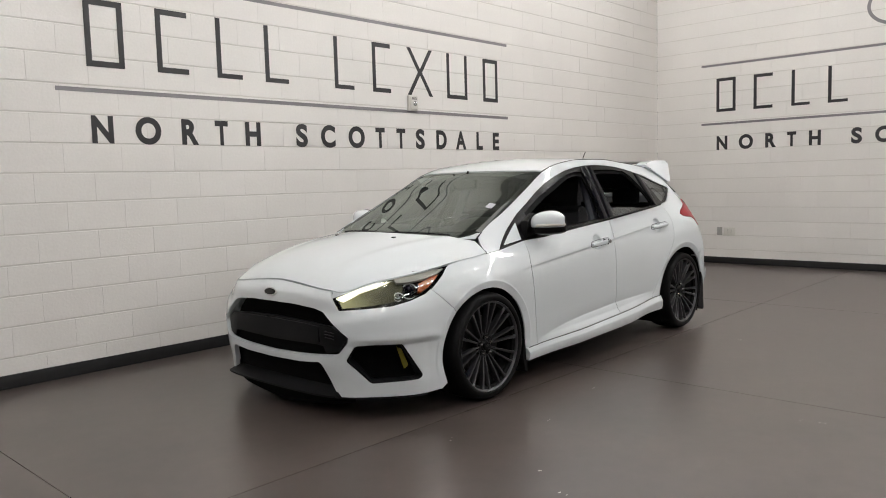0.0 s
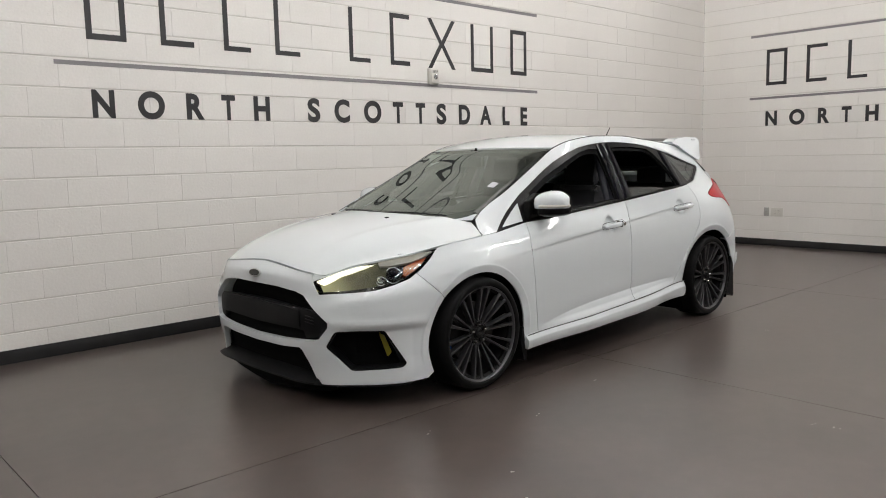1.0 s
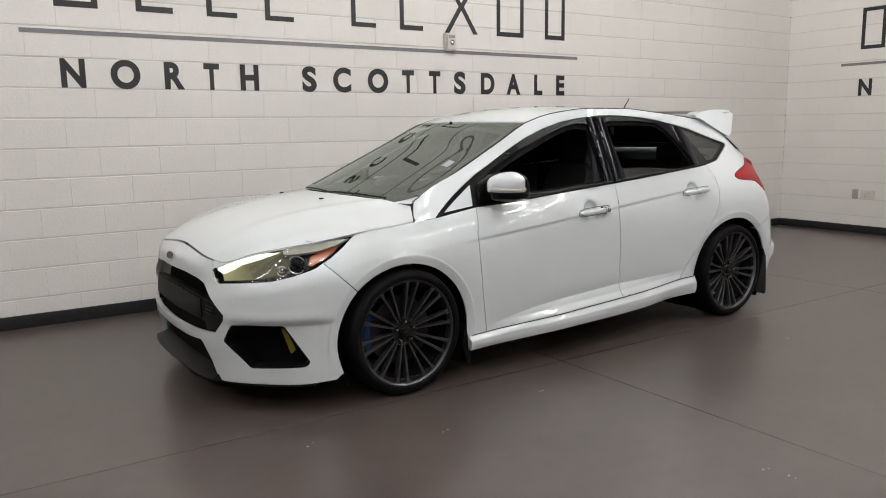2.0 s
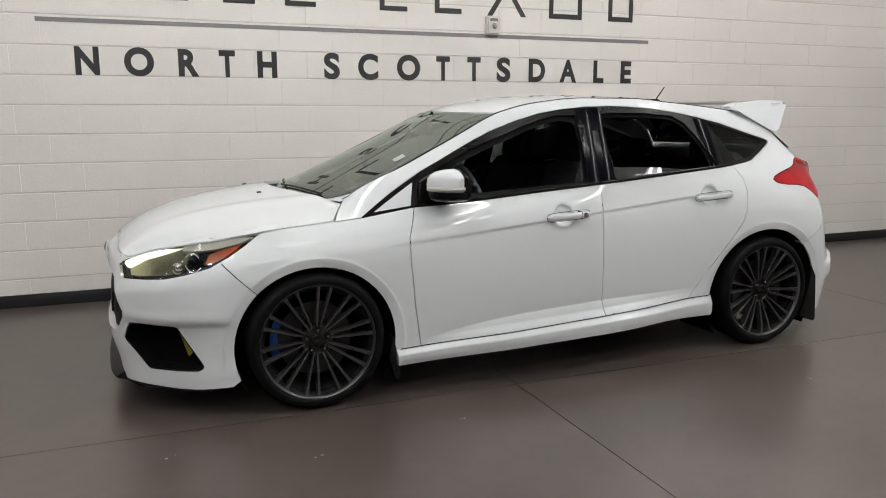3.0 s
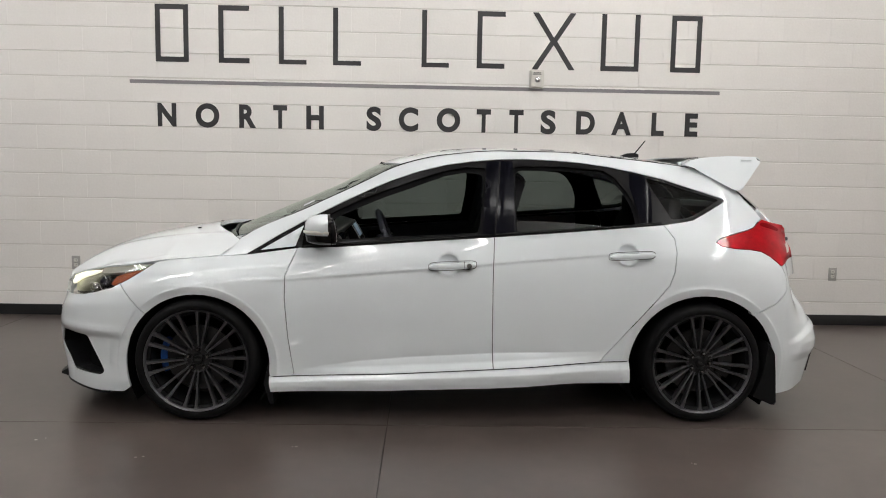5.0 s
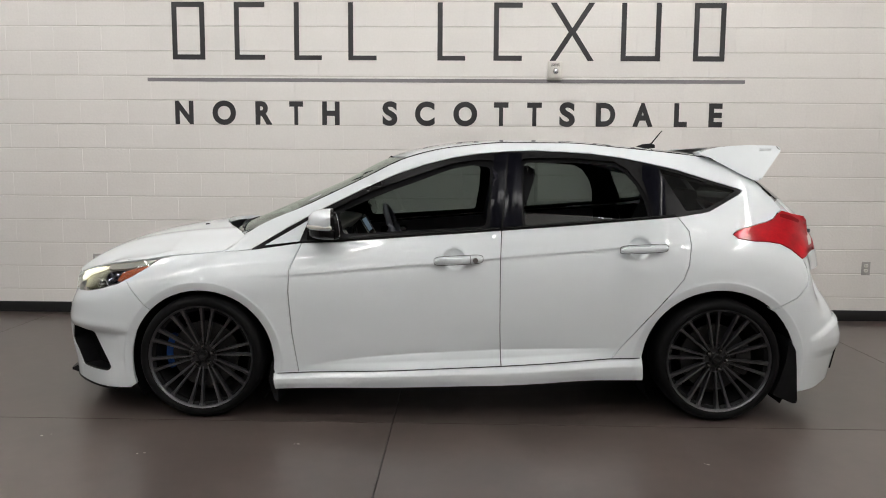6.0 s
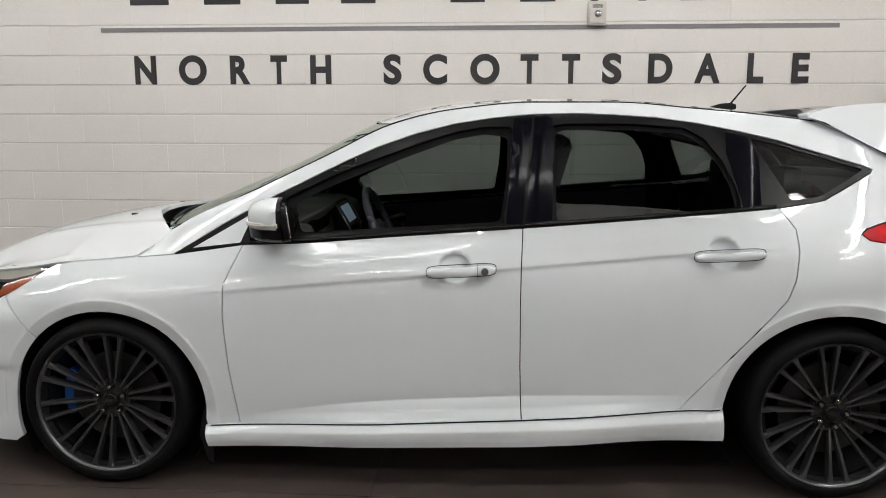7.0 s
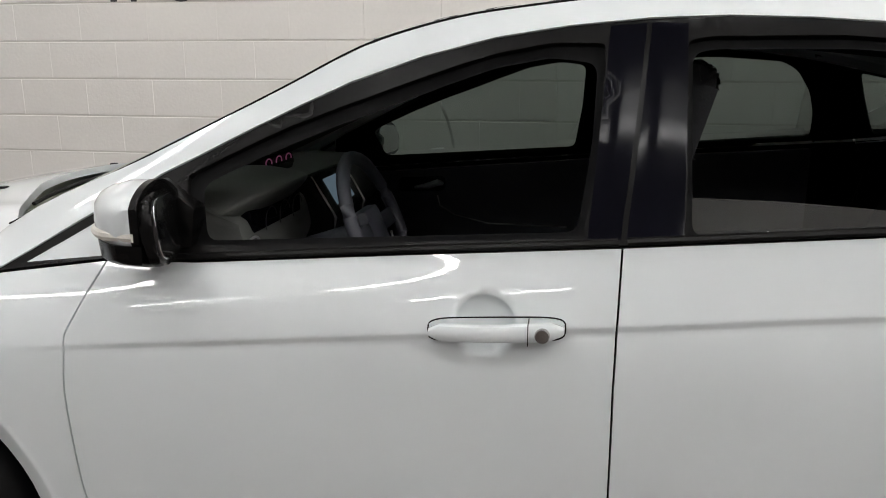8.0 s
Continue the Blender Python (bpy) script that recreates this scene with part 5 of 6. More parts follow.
lathe(bm, [(0.264, 0.004), (0.269, -0.006), (0.275, -0.011), (0.288, -0.012), (0.301, -0.008), (0.3105, 0.004), (0.3165, 0.026), (0.3185, 0.06), (0.319, 0.11), (0.3185, 0.16), (0.3165, 0.194), (0.3105, 0.212), (0.30, 0.222), (0.27, 0.226), (0.25, 0.218), (0.24, 0.20), (0.24, 0.02)], 96)
tyre = part("tyre", bm, RUBBER, wheel, "low-profile black tyre")
bm = bmesh.new()
lathe(bm, [(0.0, 0.0), (0.022, 0.001), (0.027, 0.006), (0.028, 0.018), (0.0, 0.02)], 32, closed=False)
part("centre_cap", bm, BLACK_PLASTIC, wheel).location = (0, 0.022, 0)
bm = bmesh.new()
prism(bm, [(0.017 * math.cos(a), 0.0072 * math.sin(a)) for a in np.linspace(0, 2 * math.pi, 25)[:-1]], 0.002, pose(0, 0.0222, 0, 90, 0, 0), 0.0)
part("cap_badge", bm, STEEL, wheel)
for k in range(5):
    a = radians(72 * k + 90)
    bm = bmesh.new()
    lathe(bm, [(0.0, -0.010), (0.005, -0.010), (0.0085, -0.006), (0.0095, 0.012), (0.0, 0.012)], 12, closed=False)
    part("wheel_nut", bm, NUT, wheel).location = (0.051 * math.cos(a), 0.031, 0.051 * math.sin(a))
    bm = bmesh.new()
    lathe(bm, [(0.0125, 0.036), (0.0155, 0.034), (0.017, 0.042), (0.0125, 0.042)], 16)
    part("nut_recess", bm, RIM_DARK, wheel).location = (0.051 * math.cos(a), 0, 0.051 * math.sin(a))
bm = bmesh.new()
lathe(bm, [(0.07, 0.090), (0.172, 0.085), (0.172, 0.110), (0.07, 0.115)], 64)
part("brake_disc", bm, STEEL, wheel)


def wheel_copy(x, y, turn, spin):
    made = {}
    for o in (wheel, *wheel.children_recursive):
        c = o.copy()
        scene.collection.objects.link(c)
        made[o] = c
        c.parent = made.get(o.parent, car)
    made[wheel].matrix_basis = pose(x, y, 0.319, 0, spin, 0) @ pose(0, 0, 0, 0, 0, turn)
    return made[wheel]


WY = 0.902
wheel_copy(RW, -0.886, 0, 20)
wheel_copy(FW, WY, 180, 7)
wheel_copy(RW, 0.886, 180, 31)
wheel.matrix_basis = pose(FW, -WY, 0.319, 0, 0, 0)
for sg in (-1, 1):
    for ax, nm, mt, r0, r1, a0, a1 in ((FW, "brake_caliper", CALIPER, 0.120, 0.208, 150, 204), (RW, "brake_caliper", STEEL, 0.115, 0.19, -30, 24)):
        bm = bmesh.new()
        out = arc(0, 0, r1, a0, a1, 10) + arc(0, 0, r0, a1, a0, 10)
        prism(bm, out, 0.05, pose(ax, sg * (WY - 0.088) + (0.05 if sg < 0 else 0), 0.318, 90, 0, 0), 0.006)
        part(nm, bm, mt, car, "blue brake caliper" if mt is CALIPER else "")

# wheel houses, mud flaps, floor pan
for ax, ar, sg in ((FW, ARCH_F, -1), (FW, ARCH_F, 1), (RW, ARCH_R, -1), (RW, ARCH_R, 1)):
    bm = bmesh.new()
    ins = []
    for a in np.linspace(-32, 212, 30):
        c = (ar[0] + (ar[2] + 0.004) * math.cos(radians(a)), ar[1] + (ar[2] + 0.004) * math.sin(radians(a)))
        u = at_x(c[0], max(c[1], 0.16))
        yo = -float(flank(u, max(c[1], 0.16))[1]) - 0.012
        ins.append([bm.verts.new((c[0], sg * yo, c[1])), bm.verts.new((c[0], sg * 0.56, c[1]))])
    for i in range(len(ins) - 1):
        bm.faces.new((ins[i][0], ins[i][1], ins[i + 1][1], ins[i + 1][0]))
    bm.faces.new([p[1] for p in ins])
    part("wheel_house", bm, LINER, car)
for sg in (-1, 1):
    bm = bmesh.new()
    flap = rounded([(1.655, 0.46), (1.69, 0.40), (1.70, 0.30), (1.712, 0.125), (1.695, 0.118), (1.585, 0.165), (1.62, 0.25), (1.645, 0.35)], 0.01)
    prism(bm, flap, 0.17, pose(0, -0.715 if sg < 0 else 0.885, 0, 90, 0, 0), 0.006)
    part("mud_flap", bm, BLACK_PLASTIC, car, "black rubber mud flap")
    bm = bmesh.new()
    prism(bm, rounded([(-0.965, 0.32), (-0.938, 0.30), (-0.935, 0.105), (-0.955, 0.11), (-0.985, 0.22)], 0.008), 0.17, pose(0, -0.715 if sg < 0 else 0.885, 0, 90, 0, 0), 0.005)
    part("mud_flap", bm, BLACK_PLASTIC, car, "black rubber mud flap")
bm = bmesh.new()
box(bm, -2.02, 1.95, -0.58, 0.58, 0.15, 0.26, bevel=0.03)
box(bm, -0.93, 0.90, -0.80, 0.80, 0.20, 0.30, bevel=0.02)
part("floor_pan", bm, LINER, car)
# dark inner skin behind the shut lines
inner = side_pts([(-1.50, 0.80), (-1.20, 0.86), (-0.85, 0.90), (-0.2, 0.955), (0.6, 1.015), (1.1, 1.05), (1.55, 1.0), (1.60, 0.72)] + arc(*(ARCH_R[0], ARCH_R[1], ARCH_R[2] + 0.01), 46, 184, 16) + [(0.90, 0.25), (-0.93, 0.22)] + arc(*(ARCH_F[0], ARCH_F[1], ARCH_F[2] + 0.01), -6, 120, 16))
both("inner_skin", inner, flank_out(-0.028), LINER, car, gap=0, flange=0, step=0.05)


# ---- cabin ----
bm = bmesh.new()
dash_sec = [(-1.19, 0.915), (-1.05, 0.975), (-0.85, 1.002), (-0.70, 0.996), (-0.62, 0.965), (-0.60, 0.88), (-0.68, 0.72), (-0.80, 0.60), (-1.2, 0.60)]
prism(bm, dash_sec, 1.20, pose(0, 0.60, 0, 90, 0, 0), 0.02)
dash = part("dashboard", bm, DASH, car, "dark grey soft dashboard")
bm = bmesh.new()
hump = rounded([(-1.0, 0.965), (-0.83, 1.045), (-0.70, 1.064), (-0.56, 1.044), (-0.57, 1.018), (-0.665, 0.93), (-0.95, 0.90)], 0.05, 5)
slices = []
for i in range(15):
    t = i / 14
    k = max(0.02, 1 - abs(2 * t - 1) ** 4) ** 0.5
    slices.append([bm.verts.new((x * (0.35 + 0.65 * k) - 0.80 * 0.65 * (1 - k), -0.60 + 0.42 * t, 0.955 + (z - 0.955) * k)) for x, z in hump])
for i in range(14):
    for j in range(len(hump)):
        bm.faces.new((slices[i][j], slices[i][(j + 1) % len(hump)], slices[i + 1][(j + 1) % len(hump)], slices[i + 1][j]))
bm.faces.new(slices[0]), bm.faces.new(slices[-1])
bmesh.ops.recalc_face_normals(bm, faces=bm.faces[:])
part("binnacle", bm, DASH, dash, "hooded instrument binnacle")
part("instrument_face", box_bm(-0.665, -0.612, -0.55, -0.22, 0.90, 0.985, bevel=0.01), BLACK_GLOSS, dash)
bm = bmesh.new()
prism(bm, [(-0.93, 0.97), (-0.89, 1.045), (-0.765, 1.056), (-0.755, 1.018), (-0.77, 0.975)], 0.28, pose(0, 0.14, 0, 90, 0, 0), 0.015)
pod = part("gauge_pod", bm, BLACK_TRIM, dash, "pod of three small gauges on the dash")
for k in range(3):
    bm = bmesh.new()
    tube(bm, [(-0.755, -0.08 + 0.08 * k + 0.022 * math.cos(a), 1.034 + 0.013 * math.sin(a)) for a in np.linspace(-0.3, 3.5, 14)], 0.0018, 6)
    part("gauge", bm, GAUGE_RED, pod)
bm = bmesh.new()
prism(bm, [(-0.70, 0.90), (-0.655, 1.0), (-0.605, 1.012), (-0.540, 0.90), (-0.545, 0.84), (-0.60, 0.80)], 0.34, pose(0, 0.17, 0, 90, 0, 0), 0.012)
stack = part("centre_stack", bm, BLACK_TRIM, dash, "black centre stack with silver edges")
tilt = pose(-0.572, 0, 0.957, 0, -29, 0)
part("centre_screen", box_bm(-0.004, 0.004, -0.085, 0.085, -0.042, 0.042, bevel=0.002, m=tilt), SCREEN, stack, "lit centre screen")
for sg in (-1, 1):
    bm = bmesh.new()
    tube(bm, [(-0.606, sg * 0.150, 1.008), (-0.575, sg * 0.155, 0.962), (-0.537, sg * 0.150, 0.895), (-0.556, sg * 0.140, 0.83)], 0.004, 6)
    part("stack_edge", bm, SILVER, stack)
for k in range(3):
    bm = bmesh.new()
    tube(bm, [(-0.600, -0.46 + 0.09 * k + 0.036 * math.cos(q), 0.945 + 0.036 * math.sin(q)) for q in np.linspace(0.3, 3.6, 14)], 0.0012, 6)
    part("dial_ring", bm, STEEL, dash)
bm = bmesh.new()
tube(bm, [(-0.60 + 0.006 * math.sin(q), -0.585 + 0.045 * math.cos(q), 0.90 + 0.032 * math.sin(q)) for q in np.linspace(0, 2 * math.pi, 25)[:-1]], 0.003, 6, closed=True)
part("vent_ring", bm, SILVER, dash)
part("console", box_bm(-0.72, 0.30, -0.12, 0.12, 0.40, 0.66, bevel=0.03), CABIN, car)
# steering wheel, tilted towards the driver
bm = bmesh.new()
tube(bm, [(0, 0.182 * math.cos(a), 0.182 * math.sin(a)) for a in np.linspace(0, 2 * math.pi, 41)[:-1]], 0.0165, 10, closed=True)
sw = part("steering_wheel", bm, CABIN, car, "black leather steering wheel")
sw.matrix_basis = pose(-0.360, -0.37, 0.922, 0, -22, 0)
bm = bmesh.new()
box(bm, -0.045, 0.005, -0.062, 0.062, -0.065, 0.055, bevel=0.02)
for a in (180, 0, -90):
    box(bm, -0.02, 0.0, 0.05, 0.178, -0.022, 0.022, bevel=0.006, m=Matrix.Rotation(radians(a), 4, "X"))
part("wheel_boss", bm, CABIN, sw)
bm = bmesh.new()
tube(bm, [(0.006, 0.07 * math.cos(a), -0.005 + 0.085 * math.sin(a)) for a in np.linspace(3.4, 6.0, 10)], 0.004, 6)
part("boss_trim", bm, SILVER, sw)
bm = bmesh.new()
tube(bm, [(-0.70, -0.37, 0.80), (-0.37, -0.37, 0.91)], 0.035, 10)
part("steering_column", bm, CABIN, car)


def seat(y):
    s = empty("front_seat")
    s.parent = car
    bm = bmesh.new()
    box(bm, -0.38, 0.14, y - 0.25, y + 0.25, 0.42, 0.58, bevel=0.05)
    part("seat_cushion", bm, SEAT, s)
    bm = bmesh.new()
    prism(bm, rounded([(0.05, 0.50), (0.19, 0.50), (0.36, 1.06), (0.31, 1.10), (0.24, 1.08)], 0.03), 0.46, pose(0, y + 0.23, 0, 90, 0, 0), 0.035)
    for v in bm.verts:
        k = max(0, (v.co.z - 0.75) / 0.35)
        v.co.y = y + (v.co.y - y) * (1 - 0.28 * k)
    part("backrest", bm, SEAT, s)
    bm = bmesh.new()
    prism(bm, rounded([(0.27, 1.10), (0.35, 1.10), (0.40, 1.28), (0.37, 1.31), (0.31, 1.30)], 0.02), 0.25, pose(0, y + 0.125, 0, 90, 0, 0), 0.03)
    part("headrest", bm, SEAT, s)
    return s


seat(-0.37), seat(0.37)
bench = empty("rear_bench")
bench.parent = car
part("bench_cushion", box_bm(0.62, 1.10, -0.62, 0.62, 0.46, 0.62, bevel=0.05), SEAT, bench)
bm = bmesh.new()
prism(bm, rounded([(1.03, 0.55), (1.16, 0.55), (1.30, 1.06), (1.24, 1.08)], 0.03), 1.24, pose(0, 0.62, 0, 90, 0, 0), 0.03)
part("bench_back", bm, SEAT, bench)
for y in (-0.38, 0.38):
    part("bench_headrest", box_bm(1.21, 1.29, y - 0.12, y + 0.12, 1.07, 1.20, bevel=0.03), SEAT, bench)
# door cards, headlining, tailgate trim
for sg in (-1, 1):
    bm = bmesh.new()
    lo_c = 0.0 if sg < 0 else 0.030
    card = [(-0.80, 0.32), (-0.80, 0.90), (-0.62, 0.935 - lo_c), (0.15, 1.0 - lo_c), (0.95, 1.055 - lo_c), (0.95, 0.35)]
    prism(bm, card, 0.035, pose(0, -0.735 if sg < 0 else 0.77, 0, 90, 0, 0), 0.008)
    dc = part("door_card", bm, CABIN, fd if sg < 0 else fd2, "black moulded door card")
    if sg > 0:
        bm = bmesh.new()
        prism(bm, rounded([(-0.555, 0.828), (-0.37, 0.838), (-0.37, 0.895), (-0.555, 0.885)], 0.02), 0.012, pose(0, 0.745, 0, 90, 0, 0), 0.003)
        part("handle_bezel", bm, BLACK_GLOSS, dc)
        bm = bmesh.new()
        tube(bm, [(-0.49, 0.727, 0.848), (-0.44, 0.712, 0.857), (-0.395, 0.714, 0.872), (-0.378, 0.724, 0.866)], [0.006, 0.012, 0.014, 0.008], 8)
        part("inner_handle", bm, BRIGHT_HANDLE, dc, "chrome inner door handle")
        bm = bmesh.new()
        tube(bm, [(-0.40, 0.728, 0.82), (-0.39, 0.726, 0.78), (-0.33, 0.724, 0.745), (-0.2, 0.722, 0.715), (0.1, 0.722, 0.71)], 0.003, 6)
        part("card_trim", bm, SILVER, dc)
        part("handle_switch", box_bm(-0.548, -0.505, 0.728, 0.736, 0.842, 0.874, bevel=0.003), BLACK_TRIM, dc)
lining = [(-0.36, -0.93), (1.25, -0.93), (1.25, 0.93), (-0.36, 0.93)]
skin("headlining", lining, top_out(-0.045), CABIN, car, gap=0, flange=0.02, outward=(0, 0, 1), step=0.08)
both("quarter_trim", side_pts([(1.0, 0.62), (0.98, 1.04), (1.2, 1.065), (1.40, 1.05), (1.62, 1.12), (1.80, 1.02), (1.80, 0.88), (1.72, 0.80), (1.45, 0.74), (1.2, 0.73)]), flank_out(-0.045), LINER, car, gap=0, flange=0, step=0.06)
part("parcel_shelf", box_bm(1.26, 1.85, -0.62, 0.62, 0.98, 1.0, bevel=0.005), CABIN, car)
part("bulkhead", box_bm(-1.25, -1.20, -0.56, 0.56, 0.30, 0.90), LINER, car)
bm = bmesh.new()
tube(bm, [(-0.42, 0.0, 1.36), (-0.47, 0.0, 1.31)], 0.008, 6)
box(bm, -0.50, -0.46, -0.12, 0.12, 1.245, 1.31, bevel=0.012)
part("rear_view_mirror", bm, BLACK_TRIM, car)
for sg in (-1, 1):
    bm = bmesh.new()
    tube(bm, [(-1.08, sg * 0.625, 0.965), (-0.85, sg * 0.60, 1.07), (-0.60, sg * 0.575, 1.185), (-0.38, sg * 0.552, 1.285)], 0.032, 10)
    part("screen_pillar_trim", bm, DASH, car, "grey inner screen pillar trim")
    bm = bmesh.new()
    tube(bm, [(0.20, sg * 0.70, 0.95), (0.24, sg * 0.60, 1.20), (0.25, sg * 0.54, 1.37)], 0.035, 8)
    part("inner_pillar", bm, CABIN, car)

# the body sits on its springs, a touch low on the wheels
_on_wheels = {wheel, *wheel.children_recursive} | {o for o in car.children_recursive if o.name.split(".")[0] in ("wheel", "brake_caliper") or (o.parent and o.parent.name.split(".")[0] == "wheel")}
_still = Matrix.Identity(4)


def sag(z):
    t = np.clip((z - 1.22) / 0.18, 0, 1)
    return 0.021 - 0.018 * t * t * (3 - 2 * t)


for o in car.children_recursive:
    if o in _on_wheels or o.type != "MESH" or o.parent.matrix_basis != _still and o.parent is not car:
        continue
    if o.matrix_basis == _still:
        co = np.empty(len(o.data.vertices) * 3)
        o.data.vertices.foreach_get("co", co)
        co = co.reshape(-1, 3)
        co[:, 0] = co[:, 0] * 1.008 + 0.011
        co[:, 2] -= sag(co[:, 2])
        o.data.vertices.foreach_set("co", co.ravel())
        o.data.update()
    else:
        x, y, z = o.location
        o.location = (x * 1.008 + 0.011, y, z - float(sag(z)))
# parked not quite square to the wall
car.matrix_basis = pose(0.0255, 0.051, 0, 0, 0, 0.865)

# ---- wall lettering and rules ----
LETTER_BOX = [("N", 272, 308), ("O", 345, 391), ("R", 429, 462), ("T", 495, 522), ("H", 559, 593), ("S", 676, 705), ("C", 739, 777), ("O", 813, 859),
              ("T", 891, 919), ("T", 955, 983), ("S", 1017, 1047), ("D", 1087, 1124), ("A", 1157, 1196), ("L", 1236, 1261), ("E", 1302, 1328)]
_glyphs = {}


def glyph(ch):
    """Outline mesh of one capital in the built-in font, scaled to a unit box."""
    if ch not in _glyphs:
        cu = bpy.data.curves.new("glyph", "FONT")
        cu.body, cu.size, cu.offset, cu.resolution_u = ch, 1.0, 0.042, 6
        ob = new("glyph", cu)
        bpy.context.view_layer.update()
        me = bpy.data.meshes.new_from_object(ob.evaluated_get(bpy.context.evaluated_depsgraph_get()))
        bpy.data.objects.remove(ob)
        co = np.array([v.co[:] for v in me.vertices])
        lo, hi = co.min(0), co.max(0)
        _glyphs[ch] = ([((c[0] - lo[0]) / (hi[0] - lo[0]), (c[1] - lo[1]) / (hi[1] - lo[1])) for c in co], [tuple(p.vertices) for p in me.polygons])
    return _glyphs[ch]


def wall_sign(m):
    """The painted sign: x runs along the wall from the sign's left end, y up, z out of the wall."""
    sign = tagged(empty("wall_sign"), "black lettering and grey rules painted on the white block wall", "sign", group="wall signs")
    sign.matrix_basis = m
    X0 = 2.611

    def paint(name, outline, mat, lift=0.0):
        bm = bmesh.new()
        prism(bm, outline, 0.0015, pose(0, 0, lift), 0)
        return part(name, bm, mat, sign, smooth=False)

    for z in (1.999, 2.824):
        paint("rule", [(0, z - 0.015), (4.992, z - 0.015), (4.992, z + 0.015), (0, z + 0.015)], GREY_INK)
    for ch, a, b in LETTER_BOX:
        x0, x1 = (a - 272) / 229.9 - 2.385 + X0, (b - 272) / 229.9 - 2.385 + X0
        vs, fs = glyph(ch)
        over = 0.004 if ch in "OSC" else 0
        z0, z1 = 1.628 - over, 1.824 + over
        me = bpy.data.meshes.new("letter")
        me.from_pydata([(x0 + u * (x1 - x0), z0 + v * (z1 - z0), 0.0015) for u, v in vs], [], fs)
        me.materials.append(INK)
        mesh_part("letter", me, sign)
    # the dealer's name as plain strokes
    lo, hi, t = 2.165, 2.635, 0.042

    def bar(x0, x1, z0, z1):
        return [(x0, z0), (x1, z0), (x1, z1), (x0, z1)]

    def strokes(*bars):
        bm = bmesh.new()
        for i, b in enumerate(bars):
            prism(bm, b, 0.0015, pose(0, 0, 0.0003 * i), 0)
        part("name_stroke", bm, INK, sign, smooth=False)

    def hoop(x0, x1, k=0.0):
        a, b, c, d = x0 + X0, x1 + X0, lo, hi
        strokes(bar(a, a + t, c, d), bar(b - t, b, c, d), bar(a + t, b - t, c, c + t), bar(a + t, b - t, d - t, d))

    def comb(x0, x1):
        a, b = x0 + X0, x1 + X0
        strokes(bar(a, a + t, lo, hi), bar(a + t, b, lo, lo + t), bar(a + t, b, hi - t, hi))

    def post(x0, x1):
        a, b = x0 + X0, x1 + X0
        strokes(bar(a, a + t, lo, hi), bar(a + t, b, lo, lo + t * 0.9))

    hoop(-2.39, -2.115)
    comb(-1.866, -1.61)
    post(-1.365, -1.134)
    post(-0.912, -0.676)
    post(-0.168, 0.063)
    comb(0.298, 0.533)
    a, b = 0.763 + X0, 1.129 + X0
    c = (a + b) / 2
    strokes([(a, lo), (a + 0.05, lo), (c + 0.02, (lo + hi) / 2), (a + 0.05, hi), (a, hi), (c - 0.03, (lo + hi) / 2)], [(b, lo), (b, lo + 0.001), (c + 0.03, (lo + hi) / 2), (b, hi), (b - 0.05, hi), (c - 0.02, (lo + hi) / 2), (b - 0.05, lo)])
    a, b = 1.349 + X0, 1.674 + X0
    strokes(bar(a, a + t, lo, hi), bar(b - t, b, lo, hi), bar(a + t, b - t, lo, lo + t))
    hoop(1.944, 2.202)
    # emblem: a plain oval ring
    n = 64
    cx, cz, ra, rb, w = 2.496, 3.30, 0.36, 0.26, 0.040
    me = bpy.data.meshes.new("emblem")
    ring = [(cx + (ra - q) * math.cos(2 * math.pi * i / n), cz + (rb - q) * math.sin(2 * math.pi * i / n), 0.0015) for q in (0, w) for i in range(n)]
    me.from_pydata(ring, [], [(i, (i + 1) % n, n + (i + 1) % n, n + i) for i in range(n)])
    me.materials.append(GREY_INK)
    mesh_part("emblem", me, sign)
    return sign


wall_sign(Matrix.Translation((-2.611, WALL_Y - 0.001, 0)) @ Matrix(((1, 0, 0, 0), (0, 0, -1, 0), (0, 1, 0, 0), (0, 0, 0, 1))))
wall_sign(Matrix.Translation((WALL_X - 0.001, 1.13, 0)) @ Matrix(((0, 0, -1, 0), (-1, 0, 0, 0), (0, 1, 0, 0), (0, 0, 0, 1))))

# ---- fittings on the walls ----
NORTH = Matrix(((1, 0, 0, 0), (0, 0, -1, WALL_Y), (0, 1, 0, 0), (0, 0, 0, 1)))
EAST = Matrix(((0, 0, -1, WALL_X), (-1, 0, 0, 0), (0, 1, 0, 0), (0, 0, 0, 1)))


def outlet(m, gangs, mat, label, blank=False):
    o = empty("wall_outlet")
    o.matrix_basis = m
    tagged(o, label, "outlet", group="wall outlets")
    w = 0.036 + 0.023 * (gangs - 1) * 2
    bm = bmesh.new()
    box(bm, -w, w, -0.058, 0.058, 0, 0.007, bevel=0.003)
    part("cover_plate", bm, mat, o)
    for g in range(gangs):
        cx = (g - (gangs - 1) / 2) * 0.046
        for dz in (() if blank else (-0.021, 0.021)):
            bm = bmesh.new()
            prism(bm, rounded([(-0.016, -0.014), (0.016, -0.014), (0.016, 0.014), (-0.016, 0.014)], 0.008), 0.003, pose(cx, dz, 0.007), 0.001)
            face = part("socket", bm, IVORY, o)
            for dx in (-0.006, 0.006):
                part("slot", box_bm(cx + dx - 0.0012, cx + dx + 0.0012, dz - 0.003, dz + 0.006, 0.0095, 0.0107), JOINT, face, smooth=False)
        part("screw", box_bm(cx - 0.003, cx + 0.003, -0.003, 0.003, 0.0068, 0.009, bevel=0.001), NUT, o)
    return o


